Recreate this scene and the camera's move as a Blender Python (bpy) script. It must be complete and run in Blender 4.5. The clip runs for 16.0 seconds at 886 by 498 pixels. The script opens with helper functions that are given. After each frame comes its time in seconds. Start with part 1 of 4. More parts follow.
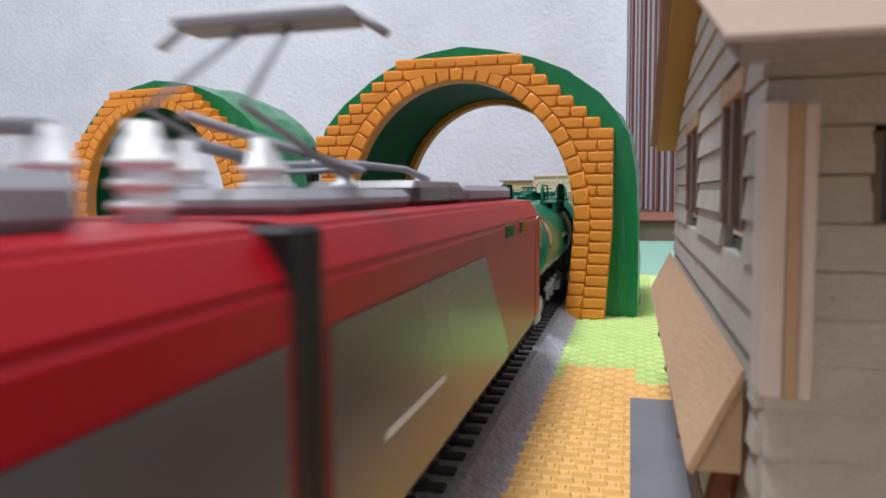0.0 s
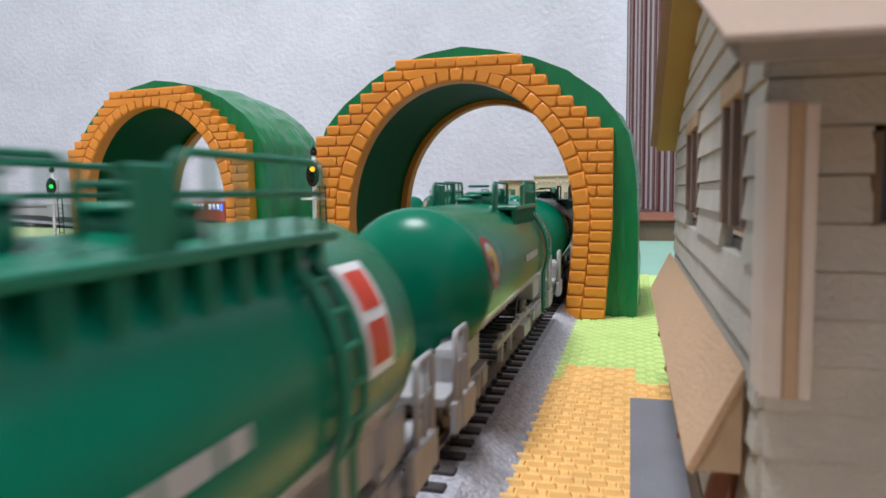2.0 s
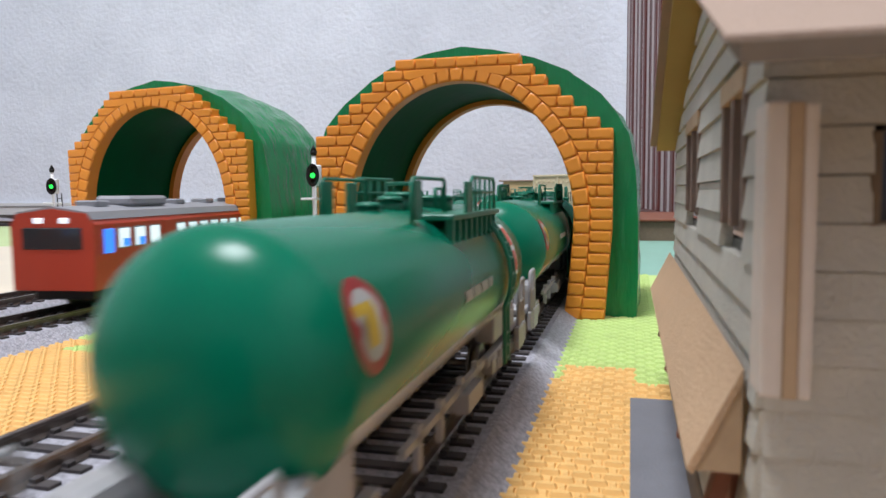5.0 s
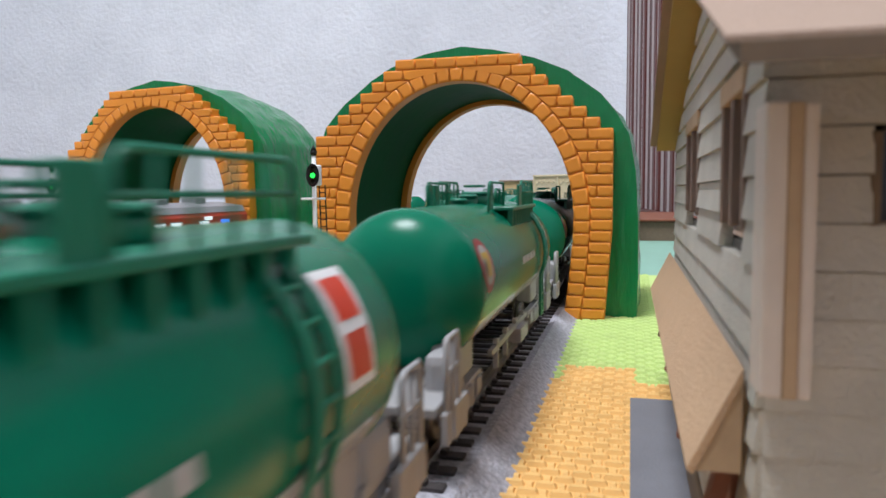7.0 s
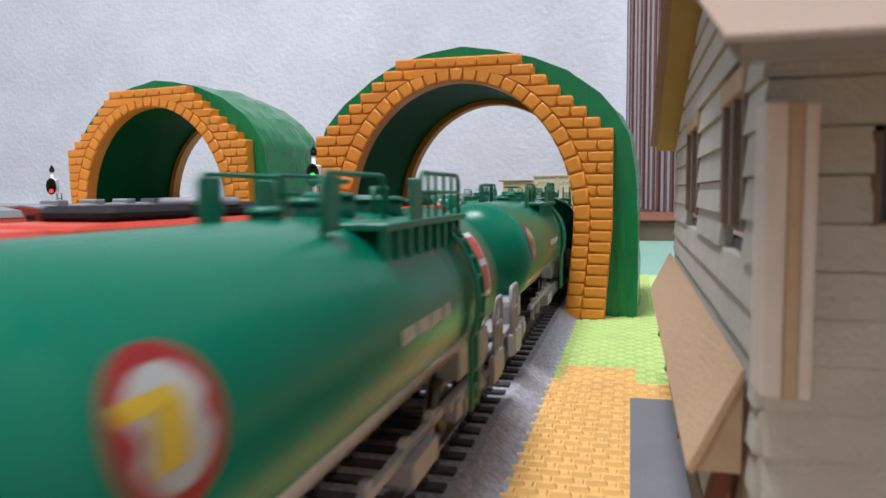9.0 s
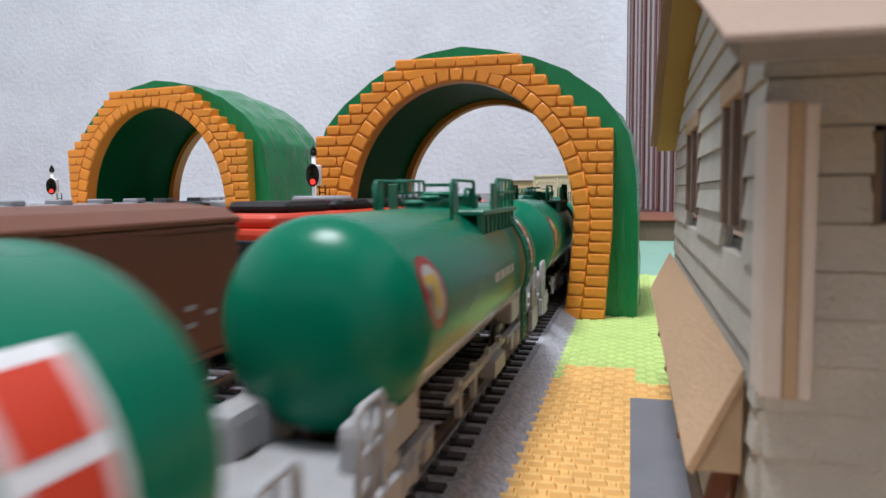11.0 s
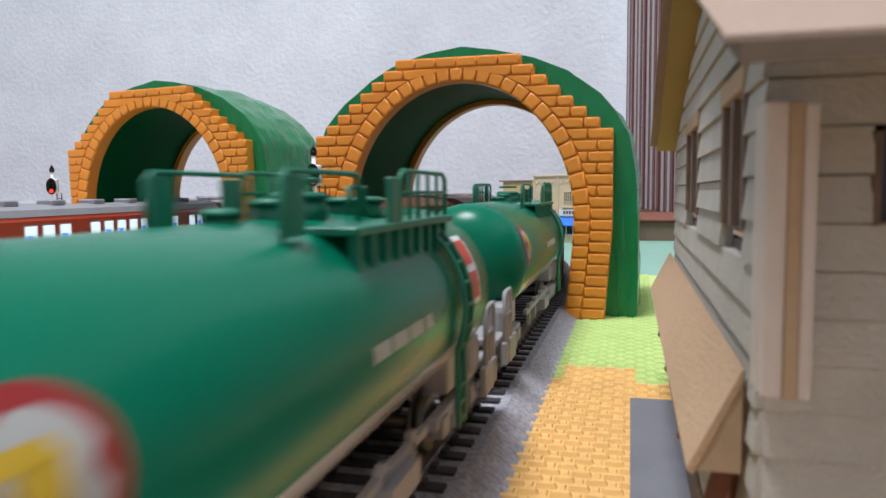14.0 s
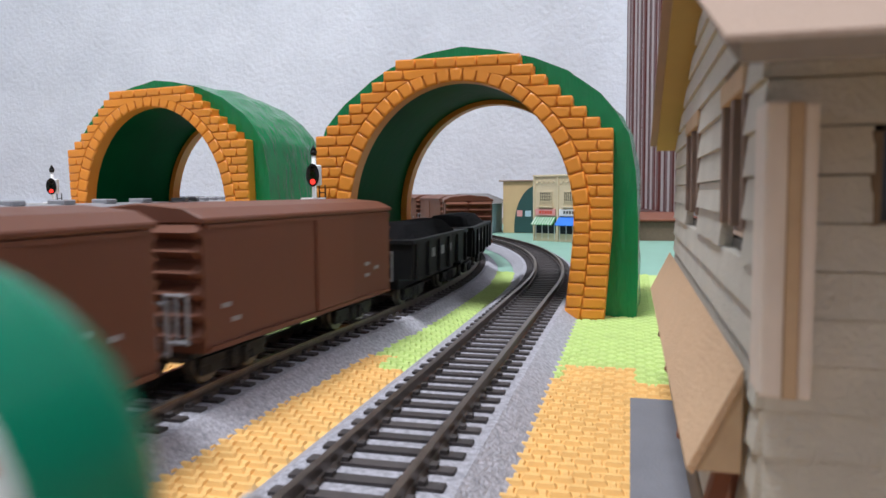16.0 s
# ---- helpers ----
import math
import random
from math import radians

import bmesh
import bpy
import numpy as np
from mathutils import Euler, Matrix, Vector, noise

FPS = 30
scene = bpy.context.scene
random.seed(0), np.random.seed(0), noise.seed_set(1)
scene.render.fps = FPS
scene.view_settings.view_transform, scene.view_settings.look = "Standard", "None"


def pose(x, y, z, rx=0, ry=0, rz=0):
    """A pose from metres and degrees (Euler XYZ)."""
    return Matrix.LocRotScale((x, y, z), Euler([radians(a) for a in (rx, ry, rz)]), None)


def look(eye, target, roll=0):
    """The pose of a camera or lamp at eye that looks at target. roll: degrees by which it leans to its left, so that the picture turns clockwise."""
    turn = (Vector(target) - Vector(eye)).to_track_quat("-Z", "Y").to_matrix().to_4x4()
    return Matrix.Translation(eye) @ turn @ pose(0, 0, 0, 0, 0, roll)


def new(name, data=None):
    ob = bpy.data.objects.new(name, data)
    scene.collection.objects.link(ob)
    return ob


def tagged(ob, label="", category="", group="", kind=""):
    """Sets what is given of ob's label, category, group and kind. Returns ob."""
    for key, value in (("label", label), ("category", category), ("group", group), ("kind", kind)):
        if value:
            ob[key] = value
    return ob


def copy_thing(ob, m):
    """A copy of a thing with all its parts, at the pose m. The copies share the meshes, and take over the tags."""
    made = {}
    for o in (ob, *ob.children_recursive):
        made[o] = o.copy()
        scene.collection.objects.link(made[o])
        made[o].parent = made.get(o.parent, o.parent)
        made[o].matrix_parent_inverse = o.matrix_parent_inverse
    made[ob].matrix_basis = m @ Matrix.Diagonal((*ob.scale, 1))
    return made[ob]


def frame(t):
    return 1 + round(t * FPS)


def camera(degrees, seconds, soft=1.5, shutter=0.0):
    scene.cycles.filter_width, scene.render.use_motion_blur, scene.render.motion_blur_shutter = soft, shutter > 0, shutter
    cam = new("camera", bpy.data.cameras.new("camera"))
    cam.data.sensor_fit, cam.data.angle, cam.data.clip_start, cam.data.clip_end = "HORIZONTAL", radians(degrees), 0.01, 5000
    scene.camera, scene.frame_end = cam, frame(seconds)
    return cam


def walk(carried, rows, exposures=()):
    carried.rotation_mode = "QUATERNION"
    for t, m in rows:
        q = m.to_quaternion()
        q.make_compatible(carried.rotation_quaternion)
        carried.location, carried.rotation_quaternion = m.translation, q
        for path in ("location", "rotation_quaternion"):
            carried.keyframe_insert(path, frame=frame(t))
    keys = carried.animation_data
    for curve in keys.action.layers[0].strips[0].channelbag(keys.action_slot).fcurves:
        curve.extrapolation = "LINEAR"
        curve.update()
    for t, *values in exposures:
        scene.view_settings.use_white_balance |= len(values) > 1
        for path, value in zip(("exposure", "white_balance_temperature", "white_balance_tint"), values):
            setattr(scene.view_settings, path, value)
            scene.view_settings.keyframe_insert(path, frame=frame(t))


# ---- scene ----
# The table-top railway is built at its true model size; plan numbers are in units just under a millimetre.
MM = 0.00095
cam = camera(63.6, 16.0, soft=1.5, shutter=0.55)
EYE = Vector((0, 0, 56.3)) * MM
YAW, PITCH, ROLL = 0.257, 0.079, -0.46
AIM = EYE + Vector((-math.sin(YAW) * math.cos(PITCH), math.cos(YAW) * math.cos(PITCH), -math.sin(PITCH)))
walk(cam, [(0.0, look(EYE, AIM, ROLL)), (16.0, look(EYE, AIM, ROLL))])
cam.data.dof.use_dof = True
cam.data.dof.focus_distance = 0.52
cam.data.dof.aperture_fstop = 60.0

# ---- light ----
world = bpy.data.worlds.new("room_world")
scene.world = world
world.use_nodes = True
world.node_tree.nodes["Background"].inputs[0].default_value = (0.75, 0.8, 0.9, 1)
world.node_tree.nodes["Background"].inputs[1].default_value = 0.25
scene.view_settings.exposure = 0.0


def area(name, loc, size, watts, target, color=(1, 1, 1)):
    d = bpy.data.lights.new(name, "AREA")
    d.shape, d.size, d.energy, d.color = "DISK", size, watts, color
    ob = new(name, d)
    ob.matrix_world = look(loc, target)
    return ob


area("ceiling_lamp", (-0.45, -0.2, 2.28), 0.75, 68, (-0.45, -0.2, 0), (0.92, 0.96, 1.03))


# ---- materials ----
def mat(name, color, rough=0.5, metal=0.0, noise_scale=0.0, vary=0.15, bump=0.0, bump_scale=200.0, spec=0.5, coat=0.0,
        emit=None, power=0.0, depth=0.001, rand=0.0, dirt=None, dirt_amount=0.0, dirt_scale=60.0, uneven=0.1, stretch=None):
    """A principled material with noise at two scales, fine relief and a tint that differs from object to object."""
    m = bpy.data.materials.new(name)
    m.use_nodes = True
    nt = m.node_tree
    b = nt.nodes["Principled BSDF"]
    b.inputs["Base Color"].default_value = (*color, 1)
    b.inputs["Roughness"].default_value = rough
    b.inputs["Metallic"].default_value = metal
    b.inputs["Specular IOR Level"].default_value = spec
    b.inputs["Coat Weight"].default_value = coat
    b.inputs["Coat Roughness"].default_value = 0.08
    if emit:
        b.inputs["Emission Color"].default_value = (*emit, 1)
        b.inputs["Emission Strength"].default_value = power
    tc = nt.nodes.new("ShaderNodeTexCoord")
    last = None
    if noise_scale:
        n = nt.nodes.new("ShaderNodeTexNoise")
        n.inputs["Scale"].default_value = noise_scale
        n.inputs["Detail"].default_value = 8
        n.inputs["Roughness"].default_value = 0.65
        nt.links.new(tc.outputs["Object"], n.inputs["Vector"])
        r = nt.nodes.new("ShaderNodeMapRange")
        r.inputs["From Min"].default_value, r.inputs["From Max"].default_value = 0.3, 0.7
        r.inputs["To Min"].default_value, r.inputs["To Max"].default_value = 1 - vary, 1 + vary
        nt.links.new(n.outputs["Fac"], r.inputs["Value"])
        v = nt.nodes.new("ShaderNodeHueSaturation")
        v.inputs["Color"].default_value = (*color, 1)
        nt.links.new(r.outputs["Result"], v.inputs["Value"])
        last = v.outputs["Color"]
        rr = nt.nodes.new("ShaderNodeMapRange")
        rr.inputs["To Min"].default_value, rr.inputs["To Max"].default_value = max(0.02, rough - uneven), min(1, rough + uneven)
        nt.links.new(n.outputs["Fac"], rr.inputs["Value"])
        nt.links.new(rr.outputs["Result"], b.inputs["Roughness"])
    if dirt:
        n2 = nt.nodes.new("ShaderNodeTexNoise")
        n2.inputs["Scale"].default_value = dirt_scale
        n2.inputs["Detail"].default_value = 5
        nt.links.new(tc.outputs["Object"], n2.inputs["Vector"])
        r2 = nt.nodes.new("ShaderNodeMapRange")
        r2.inputs["From Min"].default_value, r2.inputs["From Max"].default_value = 0.45, 0.72
        r2.inputs["To Max"].default_value = dirt_amount
        nt.links.new(n2.outputs["Fac"], r2.inputs["Value"])
        mx = nt.nodes.new("ShaderNodeMixRGB")
        mx.inputs[1].default_value = (*color, 1)
        mx.inputs[2].default_value = (*dirt, 1)
        if last:
            nt.links.new(last, mx.inputs[1])
        nt.links.new(r2.outputs["Result"], mx.inputs[0])
        last = mx.outputs["Color"]
    if rand:
        oi = nt.nodes.new("ShaderNodeObjectInfo")
        r3 = nt.nodes.new("ShaderNodeMapRange")
        r3.inputs["To Min"].default_value, r3.inputs["To Max"].default_value = 1 - rand, 1 + rand
        nt.links.new(oi.outputs["Random"], r3.inputs["Value"])
        v2 = nt.nodes.new("ShaderNodeHueSaturation")
        v2.inputs["Color"].default_value = (*color, 1)
        if last:
            nt.links.new(last, v2.inputs["Color"])
        nt.links.new(r3.outputs["Result"], v2.inputs["Value"])
        last = v2.outputs["Color"]
    if last:
        nt.links.new(last, b.inputs["Base Color"])
    if bump:
        n3 = nt.nodes.new("ShaderNodeTexNoise")
        n3.inputs["Scale"].default_value = bump_scale
        n3.inputs["Detail"].default_value = 6
        if stretch:
            mp = nt.nodes.new("ShaderNodeMapping")
            mp.inputs["Scale"].default_value = stretch
            nt.links.new(tc.outputs["Object"], mp.inputs["Vector"])
            nt.links.new(mp.outputs["Vector"], n3.inputs["Vector"])
        else:
            nt.links.new(tc.outputs["Object"], n3.inputs["Vector"])
        bp = nt.nodes.new("ShaderNodeBump")
        bp.inputs["Strength"].default_value = bump
        bp.inputs["Distance"].default_value = depth
        nt.links.new(n3.outputs["Fac"], bp.inputs["Height"])
        nt.links.new(bp.outputs["Normal"], b.inputs["Normal"])
    return m


M = dict(
    wall=mat("wallpaper", (0.82, 0.85, 0.925), 0.85, noise_scale=9, vary=0.05, bump=1.0, bump_scale=75, depth=0.0042, dirt=(0.52, 0.55, 0.62), dirt_amount=0.3, dirt_scale=3),
    ceiling=mat("ceiling_paint", (0.8, 0.8, 0.78), 0.9, noise_scale=6, vary=0.04),
    # brown chosen for the mostly unseen floor to weaken fill light from below
    floor=mat("bounce_cutting_brown_floor", (0.3, 0.2, 0.13), 0.5, noise_scale=14, vary=0.15, bump=0.15, bump_scale=120),
    beige=mat("beige_board", (0.72, 0.62, 0.48), 0.45, noise_scale=14, vary=0.07, bump=0.15, bump_scale=120),
    teal=mat("teal_board", (0.25, 0.44, 0.35), 0.6, noise_scale=30, vary=0.08, bump=0.2, bump_scale=500),
    orange_mat=mat("orange_foam", (0.80, 0.49, 0.18), 0.75, noise_scale=90, vary=0.08, bump=0.25, bump_scale=2500, spec=0.3),
    green_mat=mat("lime_foam", (0.52, 0.66, 0.235), 0.75, noise_scale=90, vary=0.08, bump=0.25, bump_scale=2500, spec=0.3),
    slate=mat("grey_platform_card", (0.17, 0.17, 0.19), 0.8, noise_scale=60, vary=0.1, bump=0.3, bump_scale=1500),
    ballast=mat("grey_roadbed", (0.43, 0.42, 0.47), 0.8, noise_scale=900, vary=0.35, bump=0.9, bump_scale=1400, dirt=(0.2, 0.2, 0.22), dirt_amount=0.6, dirt_scale=700),
    sleeper=mat("dark_sleeper_plastic", (0.055, 0.046, 0.046), 0.6, noise_scale=400, vary=0.3, rand=0.25),
    rail=mat("weathered_rail", (0.16, 0.13, 0.11), 0.35, 0.75, noise_scale=300, vary=0.25),
    railtop=mat("worn_railhead", (0.42, 0.38, 0.34), 0.28, 0.95, noise_scale=300, vary=0.2),
    brick=mat("orange_brick_plastic", (0.78, 0.275, 0.03), 0.36, noise_scale=60, vary=0.04, rand=0.06, bump=0.06, bump_scale=500, uneven=0.05),
    hill=mat("green_hill_plastic", (0.001, 0.185, 0.056), 0.16, noise_scale=45, vary=0.1, bump=0.8, bump_scale=170, depth=0.0024, spec=0.5, uneven=0.07, stretch=(1.0, 1.0, 0.22)),
    # hill green again, darkened so the colour carries the shade inside the tunnels
    lining=mat("shade_darkened_green_plastic", (0.0006, 0.085, 0.025), 0.42, noise_scale=45, vary=0.12, bump=0.15, bump_scale=140, spec=0.04),
    tank=mat("green_tank_paint", (0.001, 0.152, 0.083), 0.25, noise_scale=25, vary=0.02, spec=0.19, uneven=0.03),
    tank_belly=mat("grey_tank_belly_paint", (0.62, 0.61, 0.59), 0.16, noise_scale=40, vary=0.04, coat=0.6, uneven=0.03),
    tank_trim=mat("green_fittings", (0.003, 0.15, 0.085), 0.4, noise_scale=200, vary=0.08),
    bogie=mat("light_grey_bogie_plastic", (0.34, 0.335, 0.345), 0.5, noise_scale=300, vary=0.12, dirt=(0.25, 0.22, 0.2), dirt_amount=0.4, dirt_scale=150),
    black=mat("black_plastic", (0.011, 0.011, 0.012), 0.5, noise_scale=200, vary=0.2, spec=0.25),
    wheel=mat("wheel_steel", (0.12, 0.11, 0.1), 0.35, 0.8, noise_scale=200, vary=0.2),
    red=mat("loco_red_paint", (0.32, 0.003, 0.01), 0.36, noise_scale=30, vary=0.03, spec=0.25, uneven=0.03),
    dkgrey=mat("loco_dark_grey_paint", (0.075, 0.072, 0.07), 0.28, noise_scale=30, vary=0.04, spec=0.6, uneven=0.03),
    roofgrey=mat("roof_grey_paint", (0.26, 0.26, 0.28), 0.5, noise_scale=80, vary=0.08),
    white=mat("white_paint", (0.8, 0.8, 0.8), 0.45, noise_scale=80, vary=0.04),
    markred=mat("mark_red_print", (0.62, 0.05, 0.02), 0.4, noise_scale=90, vary=0.04),
    badgered=mat("badge_crimson_print", (0.30, 0.018, 0.018), 0.4, noise_scale=90, vary=0.05),
    badgegrey=mat("badge_silver_print", (0.42, 0.42, 0.40), 0.4, noise_scale=90, vary=0.05),
    markyellow=mat("mark_yellow_print", (0.55, 0.36, 0.03), 0.4, noise_scale=90, vary=0.04),
    glass=mat("dark_window", (0.03, 0.035, 0.04), 0.08),
    brown=mat("boxcar_brown_paint", (0.14, 0.05, 0.028), 0.5, noise_scale=70, vary=0.07, rand=0.08, spec=0.3),
    hopper=mat("hopper_black_paint", (0.009, 0.009, 0.010), 0.55, noise_scale=90, vary=0.2, spec=0.2),
    coal=mat("coal_load", (0.006, 0.006, 0.007), 0.9, noise_scale=500, vary=0.4, bump=1.0, bump_scale=900, spec=0.08),
    orange=mat("diesel_orange_paint", (0.62, 0.055, 0.025), 0.38, noise_scale=70, vary=0.05),
    dmu=mat("railcar_vermilion_paint", (0.42, 0.045, 0.02), 0.4, noise_scale=70, vary=0.05),
    lit=mat("lit_window", (0.8, 0.85, 0.9), 0.3, emit=(0.7, 0.85, 1.0), power=0.8),
    litblue=mat("lit_blue_window", (0.05, 0.2, 0.7), 0.3, emit=(0.03, 0.2, 0.9), power=1.2),
    clap=mat("greige_clapboard_card", (0.55, 0.52, 0.455), 0.85, noise_scale=120, vary=0.08, rand=0.05, bump=0.35, bump_scale=1800),
    # darkened backing whose colour supplies the shadow lines between clapboards
    clap_shadow=mat("clapboard_shadow_line_backing", (0.1, 0.09, 0.075), 0.9, noise_scale=120, vary=0.08),
    card=mat("brown_roof_card", (0.55, 0.36, 0.22), 0.8, noise_scale=100, vary=0.06, bump=0.3, bump_scale=1800),
    cardedge=mat("dark_card_edge", (0.17, 0.12, 0.08), 0.85, noise_scale=300, vary=0.15),
    roofcard=mat("station_roof_card", (0.36, 0.255, 0.195), 0.85, noise_scale=100, vary=0.06, bump=0.3, bump_scale=1800),
    # brown roof card tinted mustard, with light bounced off the mats in its colour
    bounce_lit=mat("mustard_bounce_lit_card", (0.42, 0.29, 0.095), 0.8, noise_scale=80, vary=0.06),
    ply=mat("pale_ply_face", (0.72, 0.62, 0.54), 0.75, noise_scale=150, vary=0.06),
    plycore=mat("tan_ply_core", (0.50, 0.35, 0.22), 0.8, noise_scale=200, vary=0.1),
    frame=mat("grey_brown_frame_card", (0.24, 0.17, 0.135), 0.8, noise_scale=150, vary=0.12),
    wood=mat("red_brown_timber", (0.22, 0.07, 0.035), 0.7, noise_scale=100, vary=0.2),
    slat=mat("dark_red_slat", (0.11, 0.022, 0.018), 0.5, noise_scale=20, vary=0.15, rand=0.15),
    chrome=mat("bright_strip", (0.6, 0.54, 0.55), 0.35, 0.3),
    shop=mat("cream_shop_plastic", (0.66, 0.55, 0.37), 0.6, noise_scale=60, vary=0.05),
    tan=mat("tan_plastic_wall", (0.6, 0.42, 0.22), 0.6, noise_scale=60, vary=0.05),
    shopgreen=mat("dark_green_shutter", (0.02, 0.07, 0.065), 0.6, noise_scale=60, vary=0.08),
    awngreen=mat("awning_green", (0.06, 0.3, 0.09), 0.6), awnblue=mat("awning_blue", (0.03, 0.2, 0.75), 0.6),
    pink=mat("pink_sign", (0.72, 0.33, 0.32), 0.6), cyan=mat("pale_blue_house", (0.42, 0.58, 0.66), 0.6, noise_scale=60, vary=0.05),
    greyroof=mat("grey_house_roof", (0.2, 0.19, 0.19), 0.7, noise_scale=80, vary=0.15),
    redroof=mat("red_hut_roof", (0.75, 0.05, 0.04), 0.45, noise_scale=80, vary=0.06),
    stone=mat("grey_hut_stone", (0.3, 0.29, 0.28), 0.8, noise_scale=200, vary=0.2),
    # near-black for printed letters and for the house's painted interior shade
    ink_and_shade=mat("dark_ink_and_interior_shade", (0.02, 0.02, 0.025), 0.6),
    lampg=mat("green_lens", (0.02, 0.5, 0.05), 0.3, emit=(0.02, 1.0, 0.08), power=2.5),
    lampr=mat("red_lens", (0.6, 0.02, 0.02), 0.3, emit=(1.0, 0.03, 0.02), power=2.5),
    lampy=mat("amber_lens", (0.7, 0.35, 0.02), 0.3, emit=(1.0, 0.45, 0.02), power=2.8),
    trim=mat("white_trim", (0.75, 0.75, 0.75), 0.5, noise_scale=10, vary=0.03),
    moss=mat("pale_green_felt", (0.5, 0.6, 0.3), 0.9, noise_scale=50, vary=0.12),
    cable=mat("red_brown_cable", (0.25, 0.03, 0.03), 0.4),
)


# ---- mesh helpers, in millimetres ----
def box(bm, x0, x1, y0, y1, z0, z1, mi=0):
    v = [bm.verts.new((x, y, z)) for z in (z0, z1) for y in (y0, y1) for x in (x0, x1)]
    for q in ((0, 2, 3, 1), (4, 5, 7, 6), (0, 1, 5, 4), (2, 6, 7, 3), (0, 4, 6, 2), (1, 3, 7, 5)):
        bm.faces.new([v[i] for i in q]).material_index = mi
    return v


def bevbox(x0, x1, y0, y1, z0, z1, r=0.4, seg=1):
    bm = bmesh.new()
    box(bm, x0, x1, y0, y1, z0, z1)
    if r:
        bmesh.ops.bevel(bm, geom=list(bm.edges), offset=r, segments=seg, affect="EDGES", profile=0.6)
    return bm


def cyl(bm, a, b, r, n=10, r2=None, mi=0):
    """A capped tapered rod from a to b."""
    a, b = Vector(a), Vector(b)
    q = (b - a).to_track_quat("Z", "Y")
    rings = []
    for p, rad in ((a, r), (b, r if r2 is None else r2)):
        rings.append([bm.verts.new(p + q @ Vector((rad * math.cos(i * math.tau / n), rad * math.sin(i * math.tau / n), 0))) for i in range(n)])
    for i in range(n):
        f = bm.faces.new((rings[0][i], rings[0][(i + 1) % n], rings[1][(i + 1) % n], rings[1][i]))
        f.smooth, f.material_index = n > 6, mi
    bm.faces.new(rings[0][::-1]).material_index = mi
    bm.faces.new(rings[1]).material_index = mi


def tube(points, r, n=6):
    """A bent rod through the points, one connected skin."""
    bm = bmesh.new()
    pts = [Vector(q) for q in points]
    rings = []
    for i, q in enumerate(pts):
        d0 = (q - pts[i - 1]).normalized() if i else (pts[1] - q).normalized()
        d1 = (pts[i + 1] - q).normalized() if i + 1 < len(pts) else d0
        d = (d0 + d1).normalized()
        up = Vector((0.31, 0.87, 0.38))
        u = d.cross(up).normalized()
        v = d.cross(u)
        rings.append([q + (u * math.cos(k * math.tau / n) + v * math.sin(k * math.tau / n)) * r for k in range(n)])
    loft(bm, rings)
    return bm


def loft(bm, rings, close=True, caps=True, smooth=True, mi=0):
    vs = [[bm.verts.new(p) for p in ring] for ring in rings]
    n = len(vs[0])
    for a, b in zip(vs, vs[1:]):
        for i in range(n if close else n - 1):
            f = bm.faces.new((a[i], a[(i + 1) % n], b[(i + 1) % n], b[i]))
            f.smooth, f.material_index = smooth, mi
    if caps and close:
        bm.faces.new(vs[0][::-1]).material_index = mi
        bm.faces.new(vs[-1]).material_index = mi
    return vs


def prism(outline, y0, y1, axis="y"):
    """An outline drawn in two axes and pushed along the third."""
    bm = bmesh.new()
    place = {"y": lambda a, b, t: (a, t, b), "x": lambda a, b, t: (t, a, b), "z": lambda a, b, t: (a, b, t)}[axis]
    loft(bm, [[place(a, b, y0) for a, b in outline], [place(a, b, y1) for a, b in outline]], smooth=False)
    bmesh.ops.recalc_face_normals(bm, faces=bm.faces)
    return bm


def mesh_of(bm, material, name):
    bmesh.ops.recalc_face_normals(bm, faces=bm.faces)
    bmesh.ops.scale(bm, vec=(MM, MM, MM), verts=bm.verts)
    me = bpy.data.meshes.new(name)
    bm.to_mesh(me)
    bm.free()
    for m in material if isinstance(material, (list, tuple)) else (material,):
        me.materials.append(m)
    return me


def part(name, bm, material, parent=None, label=""):
    ob = new(name, mesh_of(bm, material, name))
    ob.parent = parent
    return tagged(ob, label)


def share(name, me, parent, loc=(0, 0, 0), rz=0.0, ry=0.0):
    """One more object on a mesh that other pieces share."""
    ob = new(name, me)
    ob.parent = parent
    ob.location = Vector(loc) * MM
    ob.rotation_euler = (0, ry, rz)
    return ob


def thing(name, label, category, group="", loc=(0, 0, 0), rz=0.0):
    ob = new(name)
    ob.empty_display_size = 0.01
    ob.matrix_basis = Matrix.Translation(Vector(loc) * MM) @ Matrix.Rotation(rz, 4, "Z")
    return tagged(ob, label, category, group)


def structure(name, bm, material, label=""):
    return tagged(part(name, bm, material), label, "", "", "structure")


# ---- the room ----
FLOOR = -14
# mostly hidden floor; its dark brown is made up to reduce bounce
structure("floor", bevbox(-2600, 900, -3100, 1960, FLOOR - 60, FLOOR, 0), M["floor"], "floor of the layout room, made dark brown to cut bounced light")
structure("wall_north", bevbox(-2700, 1000, 1950, 2030, FLOOR - 60, 2500, 0), M["wall"], "pale blue-grey embossed wallpaper wall")
structure("wall_west", bevbox(-2700, -2600, -3100, 1950, FLOOR - 60, 2500, 0), M["wall"], "pale wallpapered side wall")
structure("wall_east", bevbox(900, 1000, -3100, 1950, FLOOR - 60, 2500, 0), M["wall"], "pale wallpapered side wall")
structure("wall_south", bevbox(-2700, 1000, -3200, -3100, FLOOR - 60, 2500, 0), M["wall"], "pale wallpapered rear wall")
structure("ceiling", bevbox(-2700, 1000, -3200, 2030, 2500, 2560, 0), M["ceiling"], "plain white ceiling")
bmb = bmesh.new()
box(bmb, -2600, 900, 1936, 1950, FLOOR, FLOOR + 34)
